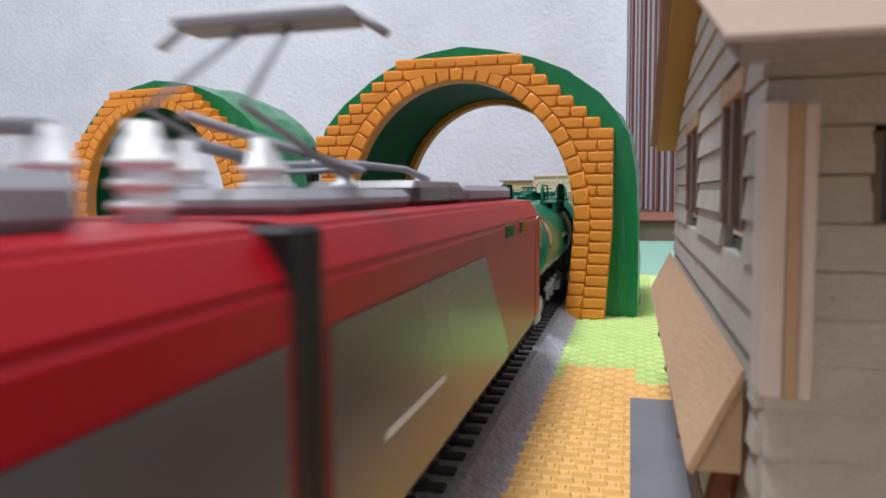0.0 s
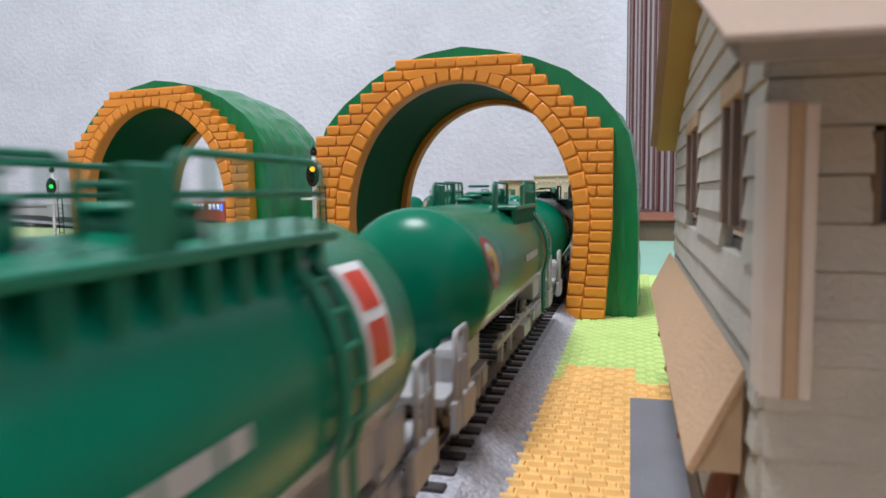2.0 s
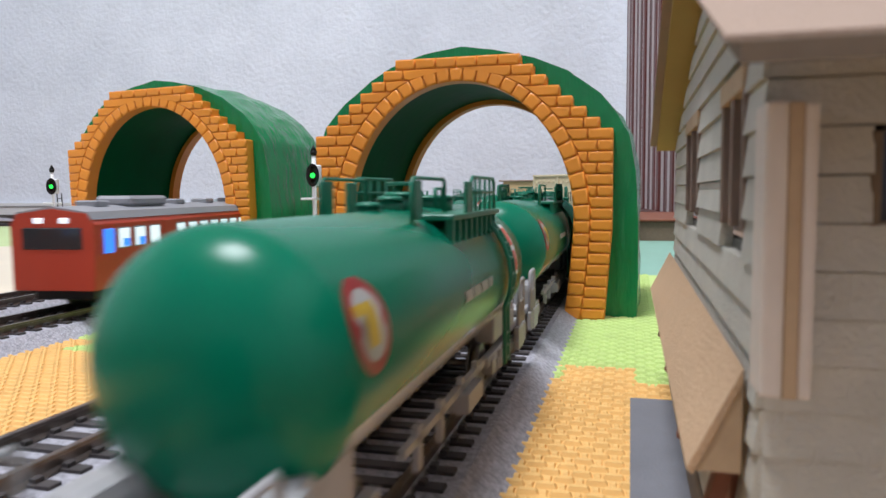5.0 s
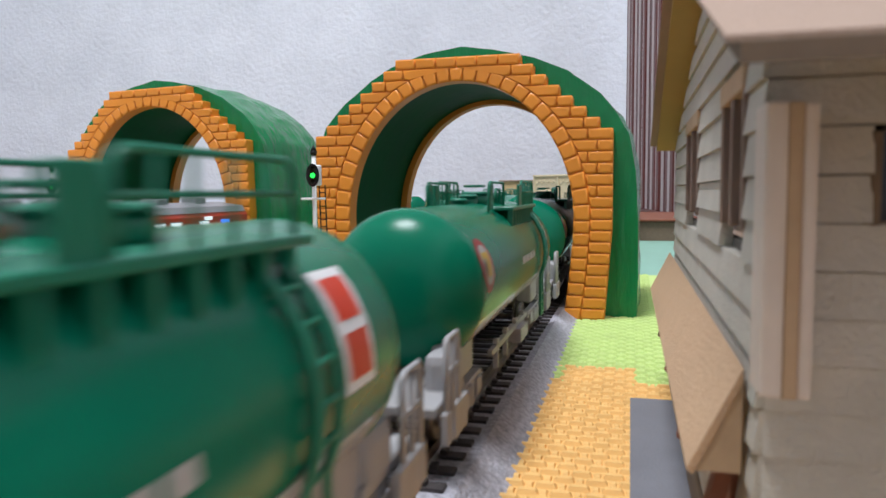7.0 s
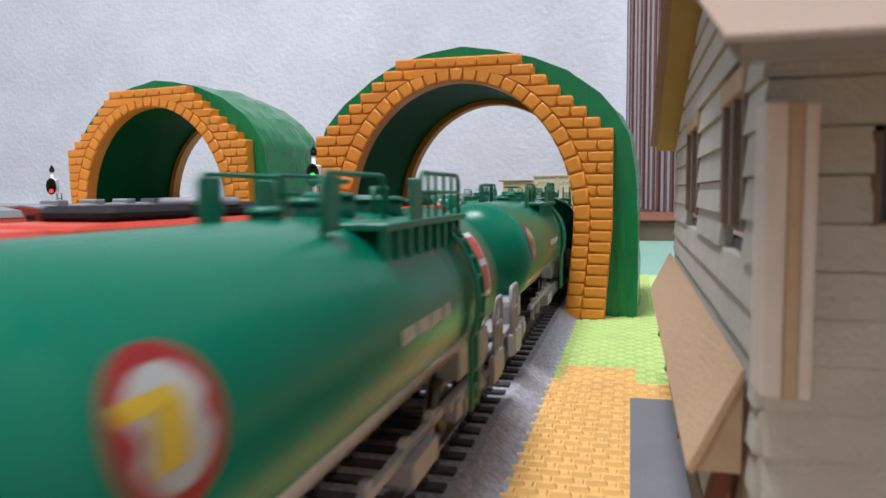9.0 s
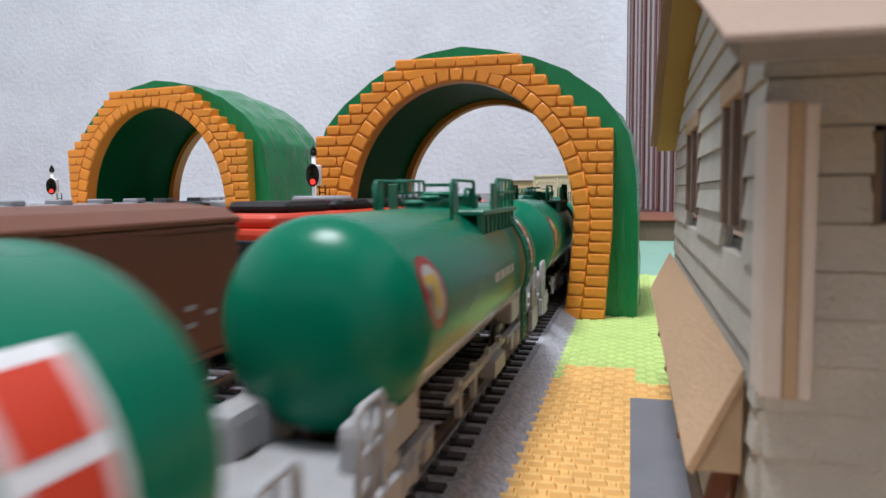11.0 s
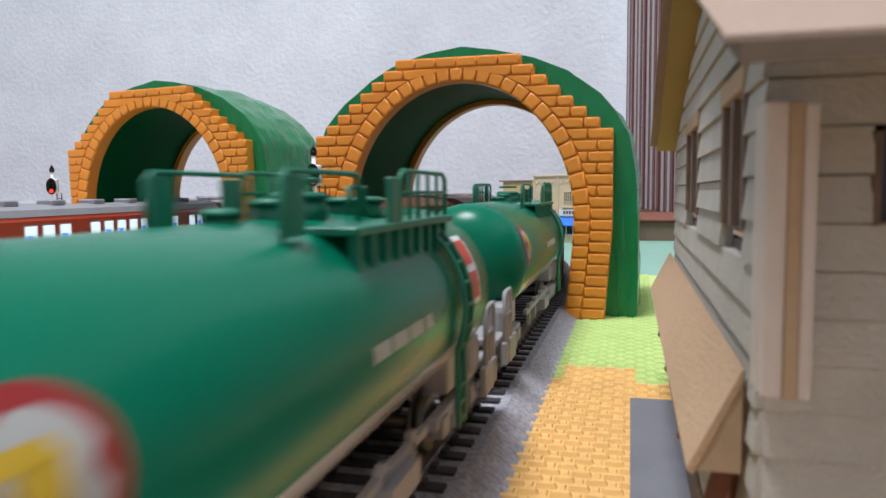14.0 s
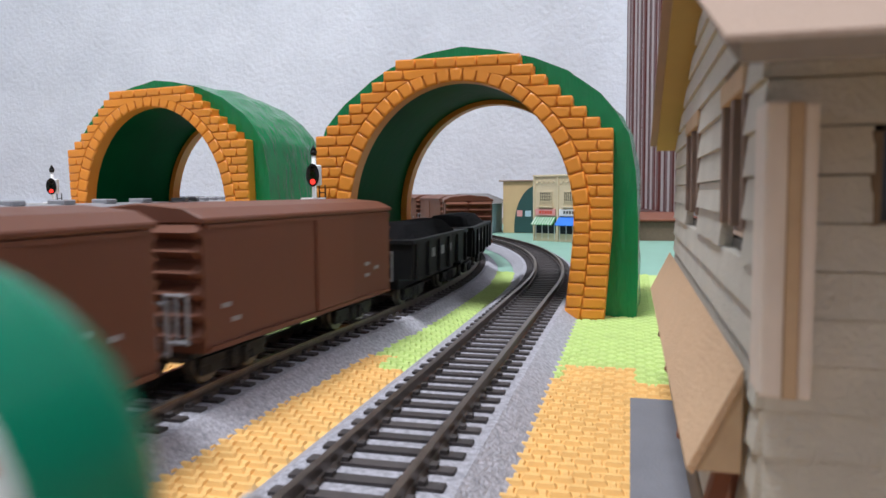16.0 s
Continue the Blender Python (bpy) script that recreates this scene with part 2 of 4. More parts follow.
box(bmb, -2600, 900, 1930, 1950, FLOOR + 36, FLOOR + 46)
structure("baseboard", bmb, M["trim"], "white wooden baseboard")


# ---- tracks ----
def smooth(a, b, x):
    k = min(1.0, max(0.0, (x - a) / (b - a)))
    return k * k * (3 - 2 * k)


class Line:
    """The centre line of a track: straight, a left-hand curve, then straight on to the far side."""

    def __init__(self, x, y0, radius, turn, side=0.0, side_a=170, side_b=320, lean=0.0, dip=-13.5):
        self.step, self.start = 10.0, -2700.0
        self.pts = []
        px, py, h = x + self.start * math.tan(lean), self.start, -lean
        s = self.start
        end = y0 + radius * turn
        while s < 4200:
            off = side * (1 - smooth(side_a, side_b, s))
            self.pts.append((px + off, py, dip * smooth(950, 1500, s)))
            if y0 <= s < end:
                h += self.step / radius
            elif s > 2000 and h < math.pi:
                h += self.step / 480
            px -= math.sin(h) * self.step
            py += math.cos(h) * self.step
            s += self.step

    def at(self, s):
        k = (s - self.start) / self.step
        k = min(max(k, 0.0), len(self.pts) - 1.001)
        i = int(k)
        return Vector(self.pts[i]).lerp(Vector(self.pts[i + 1]), k - i)

    def way(self, s):
        return (self.at(s + 12) - self.at(s - 12)).normalized()


RAIL = 8.5
GAUGE = 17.3
T1 = Line(-45, 365, 830, radians(67))
T2 = Line(-103, 365, 775, radians(67), side=-9)
T3 = Line(-232, 225, 900, radians(60), dip=0.0)
T4 = Line(-288, 225, 845, radians(60), dip=0.0)


def sweep(line, profile, s0, s1, step, mi=0, bm=None):
    bm = bm or bmesh.new()
    rings = []
    n = max(2, int(abs(s1 - s0) / step) + 1)
    for i in range(n):
        s = s0 + (s1 - s0) * i / (n - 1)
        p, w = line.at(s), line.way(s)
        side = Vector((w.y, -w.x, 0)).normalized()
        rings.append([p + side * a + Vector((0, 0, b)) for a, b in profile])
    loft(bm, rings, smooth=False, mi=mi)
    return bm


def make_track(line, near, far, label):
    tr = thing("railway_track", label, "railway track", "model railway tracks")
    part("roadbed", sweep(line, [(-23.5, 0.1), (23.5, 0.1), (16.5, 4.9), (-16.5, 4.9)], -2690, 4150, 20), M["ballast"], tr,
         "speckled grey moulded ballast roadbed")
    for sgn in (-1, 1):
        c = sgn * GAUGE / 2
        bm = sweep(line, [(c - 1.3, 5.2), (c + 1.3, 5.2), (c + 0.4, 6.0), (c + 0.4, 7.6), (c + 0.75, 7.8), (c + 0.75, RAIL), (c - 0.75, RAIL), (c - 0.75, 7.8), (c - 0.4, 7.6), (c - 0.4, 6.0)], -2690, 4150, 20)
        bm.faces.ensure_lookup_table()
        for f in bm.faces:
            if f.calc_center_median().z > -25 and f.normal.z > 0.9:
                f.material_index = 0
        part("rail", bm, M["rail"], tr, "weathered brown steel rail")
    # sleepers: those along the near stretch are pieces of their own
    one = bmesh.new()
    box(one, -1.5, 1.5, -14.5, 14.5, 4.2, 5.6)
    for sgn in (-1, 1):
        for k in (-1, 1):
            box(one, -1.0, 1.0, sgn * GAUGE / 2 + k * 1.9 - 0.7, sgn * GAUGE / 2 + k * 1.9 + 0.7, 5.6, 6.5)
    me = mesh_of(one, M["sleeper"], "sleeper")
    s = near
    while s < far:
        p, w = line.at(s), line.way(s)
        share("sleeper", me, tr, p, math.atan2(w.y, w.x))
        s += 7.6
    rest = bmesh.new()
    for a, b in ((near - 400, near - 7), (far + 2, 2900)):
        s = a
        while s < b:
            p, w = line.at(s), line.way(s)
            side = Vector((w.y, -w.x, 0))
            vs = box(rest, -1.5, 1.5, -14.5, 14.5, 4.2, 5.6)
            for v in vs:
                v.co = p + w * v.co.x + side * v.co.y + Vector((0, 0, v.co.z))
            s += 7.6
    far_part = part("far_sleepers", rest, M["sleeper"], tr)
    tagged(far_part, "", "", "", "stuff")
    return tr


track_1 = make_track(T1, 40, 860, "near track of grey roadbed with brown rails")
track_2 = make_track(T2, 40, 640, "second track of grey roadbed with brown rails")
track_3 = make_track(T3, 130, 480, "third track running into the smaller-looking green tunnel")
track_4 = make_track(T4, 130, 480, "outermost track running into the green tunnel")


# ---- foam mats ----
def weave(bm, x0, x1, y0, y1, z, keep):
    """Raised dashes of a basket-weave foam surface."""
    px, py = 6.2, 7.0
    for j in range(int((y1 - y0) / (py / 2)) + 1):
        for i in range(int((x1 - x0) / px) + 1):
            for across in (0, 1):
                if across:
                    cx, cy, hx, hy = x0 + px * (i + 0.5 * (j % 2)), y0 + j * py / 2, 2.15, 1.05
                else:
                    cx, cy, hx, hy = x0 + px * (i + 0.5 + 0.5 * (j % 2)), y0 + j * py / 2, 0.7, 1.5
                if not (keep(cx, cy) and x0 + 2 < cx < x1 - 2 and y0 + 1.2 < cy < y1 - 1.2):
                    continue
                base = [bm.verts.new((cx + a * hx, cy + b * hy, z)) for a, b in ((-1, -1), (1, -1), (1, 1), (-1, 1))]
                top = [bm.verts.new((cx + a * hx * 0.72, cy + b * hy * 0.5, z + (0.95 if across else 0.7))) for a, b in ((-1, -1), (1, -1), (1, 1), (-1, 1))]
                bm.faces.new(top)
                for k in range(4):
                    bm.faces.new((base[k], base[(k + 1) % 4], top[(k + 1) % 4], top[k]))


def jigsaw(x0, x1, y0, y1, front=0, back=0):
    """Outline of a mat with dovetail tongues on its front or back edge; front is a sign and period."""
    pts = [(x0, y0)]
    if front:
        for c in front:
            pts += [(c - 7.5, y0), (c - 10.5, y0 - 18), (c + 10.5, y0 - 18), (c + 7.5, y0)]
    pts += [(x1, y0), (x1, y1)]
    if back:
        for c in sorted(back, reverse=True):
            pts += [(c + 7.5, y1), (c + 10.5, y1 - 18), (c - 10.5, y1 - 18), (c - 7.5, y1)]
    pts += [(x0, y1)]
    return pts


def foam_mat(name, outline, material, label, bounds, keep):
    m = thing(name, label, "foam mat", "interlocking foam mats")
    part("base", prism(outline, FLOOR, 0.0, "z"), material, m)
    bm = bmesh.new()
    weave(bm, *bounds, 0.0, keep)
    tagged(part("weave", bm, material, m), "", "", "", "stuff")
    return m


TONGUES = [-309, -269, -229, -189, -149, -109, -69, -29, 11]
YM = 229


def in_tongue(x, y):
    return any(abs(x - c) < 7.5 + (YM - y) * 0.17 for c in TONGUES) if y > YM - 18 else False


def ROAD(x, y):
    """True where the mat is clear of the two roadbeds."""
    bend = max(0.0, y - 365) ** 2
    near = -45 - bend / 1660
    second = -103 - 9 * (1 - smooth(170, 320, y)) - bend / 1550
    return x - near > 23.8 or x - second < -22.5 or (x - second > 22.5 and x - near < -23.0)



foam_mat("orange_foam_mat", jigsaw(-330, 24, -120, YM, back=TONGUES), M["orange_mat"],
         "orange basket-weave foam mat under the tracks", (-325, 13, 70, YM), lambda x, y: ROAD(x, y) and not in_tongue(x, y))
foam_mat("green_foam_mat", jigsaw(-330, 24, YM + 0.3, 495, front=TONGUES), M["green_mat"],
         "lime green basket-weave foam mat joined to the orange one", (-325, 13, YM - 18, 495), lambda x, y: ROAD(x, y) and (y > YM or in_tongue(x, y)))
bmt = prism([(-330, 495.5), (70, 495.5), (70, 1250), (-700, 1250), (-700, 900), (-330, 800)], FLOOR, -0.5, "z")
tagged(part("teal_board", bmt, M["teal"]), "flat teal green base board under the toy town", "board")
bmo = prism([(-1700, -700), (-331, -700), (-331, 820), (-600, 740), (-690, 650), (-1700, 640)], FLOOR, -0.6, "z")
tagged(part("beige_board", bmo, M["beige"]), "flat beige base board beside the outer track", "board")
bmo = prism([(-2000, 641), (-690, 651), (-600, 741), (-331, 821), (-331, 800), (-705, 905), (-2000, 1330)][:3] + [(-331, 821), (-331, 900), (-700, 960), (-2000, 1330)], FLOOR, -0.5, "z")
tagged(part("green_felt", bmo, M["moss"]), "strip of pale green felt beside the far tracks", "felt")
tagged(part("platform_slab", bevbox(0.5, 14, -60, 194, 0.2, 1.2, 0.15), M["slate"]), "dark grey card platform slab beside the station", "platform")


# ---- tunnels ----
def tunnel(label, loc, rz, tilt=0.0, trim=0.0):
    """A moulded toy tunnel: brick portals at both ends of a green hill; trim narrows its left leg."""
    t = thing("toy_tunnel", label, "toy tunnel", "green toy tunnels", loc, rz)
    t.matrix_basis = t.matrix_basis @ Matrix.Rotation(tilt, 4, "Y")
    L = 90
    IR, IH = 52.0, 105.6
    LEAN = -4.2

    def arch(k, w, h, spread=0.0):
        """Half-ellipse on legs; k runs from 0 (right foot) to 1 (left foot)."""
        leg = 44.0
        a = math.pi * k
        if k < 0.18:
            return (w + spread * (1 - k / 0.18) ** 1.5, leg * k / 0.18)
        if k > 0.82:
            return (-w - spread * (1 - (1 - k) / 0.18) ** 1.5, leg * (1 - k) / 0.18)
        b = math.pi * (k - 0.18) / 0.64
        return (w * math.cos(b), leg + (h - leg) * math.sin(b))

    # green hill shell, with an uneven outer skin
    rib = [(79, 0), (79.5, 20), (79, 45), (78, 65), (75, 81), (70.2, 89.5), (62.6, 98.5), (48.5, 109), (33, 115.8), (15, 120.3), (0, 122.3),
           (-17, 119.5), (-33, 114.5), (-43, 109), (-57, 98), (-66.5, 87.5), (-71, 75), (-73, 55), (-73, 25), (-72, 0)]
    rib = [(x + trim * min(1.0, max(0.0, (-x - 40) / 25)), z) for x, z in rib]
    rings_out, rings_in = [], []
    for j in range(25):
        y = 4.6 + (L - 9.6) * j / 24
        ro, ri = [], []
        for i in range(77):
            k = i / 76
            q = k * (len(rib) - 1)
            n0 = min(int(q), len(rib) - 2)
            f = q - n0
            f = f * f * (3 - 2 * f) * 0.4 + f * 0.6
            x = rib[n0][0] + (rib[n0 + 1][0] - rib[n0][0]) * f
            z = rib[n0][1] + (rib[n0 + 1][1] - rib[n0][1]) * f
            rough = noise.noise(Vector((x * 0.06 + loc[0], y * 0.05, z * 0.06))) + 0.5 * noise.noise(Vector((x * 0.22, y * 0.06, z * 0.1 + loc[0])))
            mid = math.sin(math.pi * j / 24)
            swell = 1 + (0.006 + 0.013 * mid) * rough + 0.015 * mid
            ro.append((x * swell, y, z * (1 + (0.004 + 0.012 * mid) * rough + 0.01 * mid)))
            xi, zi = arch(k, IR + 3.5, IH + 2.5, LEAN)
            ri.append((xi, y, zi))
        rings_out.append(ro)
        rings_in.append(ri)
    bm = bmesh.new()
    loft(bm, rings_out, close=False, caps=False)
    part("hill", bm, M["hill"], t, "glossy green moulded hill")
    # the lining's darker green stands in for shade under the arch
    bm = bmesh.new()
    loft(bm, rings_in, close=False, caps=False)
    part("lining", bm, M["lining"], t, "tunnel lining in hill green, darkened to stand for shade")
    # end faces of the hill, between lining and skin
    for j in (0, 24):
        bm = bmesh.new()
        loft(bm, [rings_in[j], rings_out[j]], close=False, caps=False, smooth=False)
        part("hill_end", bm, M["hill"], t)

    # brick portals, stepped like stairs towards the crown
    for y0, face in ((-3.0, -1), (L - 5.0, 1)):
        wall = bmesh.new()
        steps = [(68.5, 83.0)]
        n = 7
        top_half = 28.5
        for i in range(1, n + 1):
            steps.append((68.5 - (68.5 - top_half) * i / n, 83.0 + (116.3 - 83.0) * i / n))
        outer = [(65.5, 0), (68.5, 40)]
        w, h = steps[0]
        outer.append((w, h))
        for w2, h2 in steps[1:]:
            outer += [(w2, h), (w2, h2)]
            w, h = w2, h2
        outer = outer + [(-a + trim * min(1.0, max(0.0, (a - top_half) / 25)), b) for a, b in outer[::-1]]
        # sheet of wall built in strips between inner and outer at the same angle
        def on_outer(p):
            """Where the ray from the arch's heart through p leaves the stepped outline."""
            c = Vector((0, 30))
            d = Vector(p) - c
            best = None
            for (ax, az), (bx, bz) in zip(outer, outer[1:]):
                e = Vector((bx - ax, bz - az))
                den = d.x * e.y - d.y * e.x
                if abs(den) < 1e-9:
                    continue
                r = Vector((ax, az)) - c
                tt = (r.x * e.y - r.y * e.x) / den
                uu = (r.x * d.y - r.y * d.x) / den
                if tt > 0 and -1e-6 <= uu <= 1 + 1e-6 and (best is None or tt < best):
                    best = tt
            return c + d * (best or 1.2)
        ins, outs = [], []
        for i in range(401):
            k = i / 400
            p = arch(k, IR, IH, LEAN)
            if p[1] < 30:
                o = (65.5 + 3 * p[1] / 40 if p[0] > 0 else trim - 65.5 - 3 * p[1] / 40, p[1])
            else:
                o = on_outer(p)
            ins.append(p)
            outs.append((o[0], o[1]))
        d0, d1 = y0, y0 + 8
        vs = [[wall.verts.new((a, y, b)) for a, b in ring] for ring, y in ((ins, d0), (outs, d0), (outs, d1), (ins, d1))]
        for a, b in zip(vs, vs[1:] + vs[:1]):
            for i in range(400):
                wall.faces.new((a[i], a[i + 1], b[i + 1], b[i]))
        portal = part("portal", wall, M["brick"], t, "orange brick-pattern plastic portal")
        # voussoirs round the opening
        yb = y0 - 1.0 if face < 0 else y0 + 7.0
        ring_w = 7.0
        crown = IH + ring_w - 1.2

        def ring_x(z):
            """Half-width of the voussoir ring's outer edge at a height."""
            if z < 44:
                return IR + ring_w + LEAN * (1 - z / 44) ** 1.5
            u = min(1, (z - 44) / (crown - 44))
            return (IR + ring_w) * math.sqrt(max(0, 1 - u * u))

        def brick_at(corners):
            """A cushion-edged moulded brick on the portal's face."""
            bm = bmesh.new()
            pts = [Vector(c) for c in corners]
            if len({(round(p.x, 2), round(p.y, 2)) for p in pts}) < 4:
                return
            ways = []
            for q in range(4):
                ways.append((pts[(q + 1) % 4] - pts[q]).normalized() + (pts[q - 1] - pts[q]).normalized())
            rings = []
            for inset, rise in ((0.0, -0.4), (0.10, 0.75), (0.38, 1.15), (1.0, 1.3)):
                y = yb + 1.0 + face * rise
                rings.append([bm.verts.new((p.x + d.x * inset, y, p.y + d.y * inset)) for p, d in zip(pts, ways)])
            bm.faces.new(rings[-1])
            for r0, r1 in zip(rings, rings[1:]):
                for q in range(4):
                    f = bm.faces.new((r0[q], r0[(q + 1) % 4], r1[(q + 1) % 4], r1[q]))
                    f.smooth = True
            part("brick", bm, M["brick"], portal)

        nv = 45
        for i in range(nv):
            a0, a1 = (i + 0.03) / nv, (i + 0.97) / nv
            p0, p1 = arch(a0, IR + 0.1, IH + 0.1, LEAN), arch(a1, IR + 0.1, IH + 0.1, LEAN)
            q0, q1 = arch(a0, IR + ring_w, crown, LEAN), arch(a1, IR + ring_w, crown, LEAN)
            brick_at([p0, p1, q1, q0])

        def course(sgn, z0, z1, xo, width, shift):
            """Bricks of one course from the outer edge in to the ring."""
            side = 1 if sgn > 0 else -1
            narrow = 0.0 if sgn > 0 else trim * min(1.0, max(0.0, (xo - top_half) / 25))
            x1 = xo - narrow
            first = True
            i0, i1 = ring_x(z0) + 0.3, ring_x(z1) + 0.3
            if z0 > crown:
                i0 = i1 = 0.0
            while x1 - max(i0, i1) > 0.8:
                x0 = x1 - (width if not (first and shift) else width * 0.62)
                if x0 - max(i0, i1) < 2.6:
                    b0, b1 = i0, i1
                else:
                    b0 = b1 = x0
                brick_at([(side * b0, z0 + 0.13), (side * (x1 - 0.13), z0 + 0.13), (side * (x1 - 0.13), z1 - 0.13), (side * b1, z1 - 0.13)])
                x1 = min(b0, b1) - 0.13
                first = False
                if b0 == i0 and b1 == i1:
                    break

        for r in range(17):
            z0 = 0.2 + 4.87 * r
            xo = 65.5 + 3 * min(1, z0 / 40)
            for sgn in (-1, 1):
                course(sgn, z0, z0 + 4.87, xo, 10.5, r % 2 and z0 > 50)
        step_w = (68.5 - top_half) / n
        step_h = (116.3 - 83.0) / n
        for i in range(1, n + 1):
            z0, z1 = 83 + step_h * (i - 1), 83 + step_h * i
            for sgn in (-1, 1):
                course(sgn, z0, z1, 68.5 - step_w * i, 9.4 if i > n - 2 else 6.6, False)
    return t


tunnel("green hill tunnel with orange brick portals over two tracks", (-76, 318, 0.2), 0)
tunnel("green hill tunnel with orange brick portals standing further off", (-287.6, 391.4, 1.0), radians(-0.6), radians(-1.55), 4.6).scale = (0.976, 1, 1.04)


# ---- rolling stock: x runs to the front, y to the left, z up from the rail tops ----
def bogie(parent, cx, material, label="", wheels=True, r=5.2, base=23):
    b = part("bogie", bevbox(cx - base / 2 - 5, cx + base / 2 + 5, -11.8, -10.0, 2.6, 7.6, 0.5), material, parent, label)
    for sgn in (-1, 1):
        bm = bmesh.new()
        y0, y1 = (10.0, 12.2) if sgn > 0 else (-12.2, -10.0)
        box(bm, cx - base / 2 - 5, cx + base / 2 + 5, y0, y1, 5.2, 7.6)
        box(bm, cx - 5.5, cx + 5.5, y0, y1 + 0.5 * sgn, 2.4, 5.4)
        for w in (-1, 1):
            box(bm, cx + w * base / 2 - 2.6, cx + w * base / 2 + 2.6, y0, y1 + 0.6 * sgn, 3.0, 6.8)
            cyl(bm, (cx + w * 3.0, (y0 + y1) / 2 + 0.8 * sgn, 2.6), (cx + w * 3.0, (y0 + y1) / 2 + 0.8 * sgn, 7.2), 1.5, 8)
        bmesh.ops.bevel(bm, geom=[e for e in bm.edges], offset=0.25, segments=1, affect="EDGES")
        part("side_frame", bm, material, b)
    if wheels:
        for w in (-1, 1):
            bm = bmesh.new()
            x = cx + w * base / 2
            cyl(bm, (x, -9.9, r), (x, 9.9, r), 1.0, 8)
            for sgn in (-1, 1):
                cyl(bm, (x, sgn * 7.4, r), (x, sgn * 9.6, r), r - 0.1, 20)
                cyl(bm, (x, sgn * 6.8, r), (x, sgn * 7.4, r), r + 0.6, 20)
            part("wheelset", bm, M["wheel"], b, "dark steel wheelset")
    return b


TANK_R, TANK_Z = 16.8, 27.8
T_BACK, T_FRONT = -72.0, 66.0


def tank_skin(a0, a1, x0, x1, lift=0.0, n=14):
    """A strip of the tank's surface between two angles and two lengths."""
    bm = bmesh.new()
    rings = [[(x, (TANK_R + lift) * math.cos(a0 + (a1 - a0) * i / n), TANK_Z + (TANK_R + lift) * math.sin(a0 + (a1 - a0) * i / n)) for i in range(n + 1)] for x in (x0, x1)]
    loft(bm, rings, close=False, caps=False)
    return bm


def make_tanker(label):
    w = thing("tank_wagon", label, "tank wagon", "green tank wagons")
    bm = bmesh.new()
    rings = []
    prof = []
    for i in range(15):
        a = math.pi / 2 * i / 14
        prof.append((T_BACK + 9 - 9 * math.cos(a) ** 1.3, max(0.3, TANK_R * math.sin(a) ** 0.74)))
    for i in range(15):
        a = math.pi / 2 * (1 - i / 14)
        prof.append((T_FRONT - 9 + 9 * math.cos(a) ** 1.3, max(0.3, TANK_R * math.sin(a) ** 0.74)))
    for x, r in prof:
        rings.append([(x, r * math.cos(i * math.tau / 48), TANK_Z + r * math.sin(i * math.tau / 48)) for i in range(48)])
    loft(bm, rings)
    bm.faces.ensure_lookup_table()
    for f in bm.faces:
        c = f.calc_center_median()
        if c.z < TANK_Z - TANK_R * 0.40 and T_BACK + 9 < c.x < T_FRONT - 9:
            f.material_index = 1
    tank = part("tank", bm, [M["tank"], M["tank_belly"]], w, "glossy green tank with pale grey belly")
    for x in (T_BACK + 10, T_FRONT - 10):
        bm = bmesh.new()
        rings = [[(x + dx, (TANK_R + r) * math.cos(i * math.tau / 40), TANK_Z + (TANK_R + r) * math.sin(i * math.tau / 40)) for i in range(40)] for dx, r in ((-0.35, 0.02), (-0.2, 0.09), (0.2, 0.09), (0.35, 0.02))]
        loft(bm, rings, caps=False)
        part("weld_seam", bm, M["tank"], tank)
    # round badge: red ring, white field, yellow flash; red warning squares; a bar of lettering; mirrored end for end on the other side
    for sgn in (1, -1):
        mx = lambda x: x * sgn
        badge = None
        for name, rad, material, lift in (("badge_ring", 6.0, "badgered", 0.10), ("badge_field", 4.4, "badgegrey", 0.16)):
            bm = bmesh.new()
            hub = []
            for i in range(28):
                u, v = rad * math.cos(i * math.tau / 28), rad * math.sin(i * math.tau / 28)
                a = v / TANK_R + 0.3
                hub.append(bm.verts.new((mx(51.5 + u), sgn * (TANK_R + lift) * math.cos(a), TANK_Z + (TANK_R + lift) * math.sin(a))))
            c = bm.verts.new((mx(51.5), sgn * (TANK_R + lift + 0.3) * math.cos(0.3), TANK_Z + (TANK_R + lift + 0.3) * math.sin(0.3)))
            for i in range(28):
                bm.faces.new((hub[i], hub[(i + 1) % 28], c))
            part(name, bm, M[material], tank, "round red, white and yellow badge" if name == "badge_ring" else "")
        def patch(name, x0, x1, z0, z1, material, lift, skew=0.0, label=""):
            bm = bmesh.new()
            rows = []
            for i in range(7):
                v = z0 + (z1 - z0) * i / 6
                a = v / TANK_R
                rows.append([(mx(x + skew * v), sgn * (TANK_R + lift) * math.cos(a), TANK_Z + (TANK_R + lift) * math.sin(a)) for x in (x0, x1)])
            loft(bm, rows, close=False, caps=False)
            part(name, bm, M[material], tank, label)
        patch("badge_flash", 51.9, 55.4, 2.6, 6.8, "markyellow", 0.72, -0.25)
        patch("badge_bar", 48.7, 54.6, 6.3, 7.6, "markyellow", 0.76, 0.3)
        patch("mark_plate", -54.5, -46, -1.0, 12.8, "white", 0.14, 0, "white plate with two red squares")
        patch("red_square", -53.4, -47.2, 6.6, 11.6, "markred", 0.24)
        patch("red_square", -53.4, -47.2, 0.2, 5.2, "markred", 0.24)
        for x0, x1 in ((-20, -16.5), (-15.5, -9.0), (-8.2, -2.0), (-1.2, 5.0)):
            patch("lettering_bar", x0, x1, 0.3, 2.3, "badgegrey", 0.10, 0, "worn white bar of lettering")
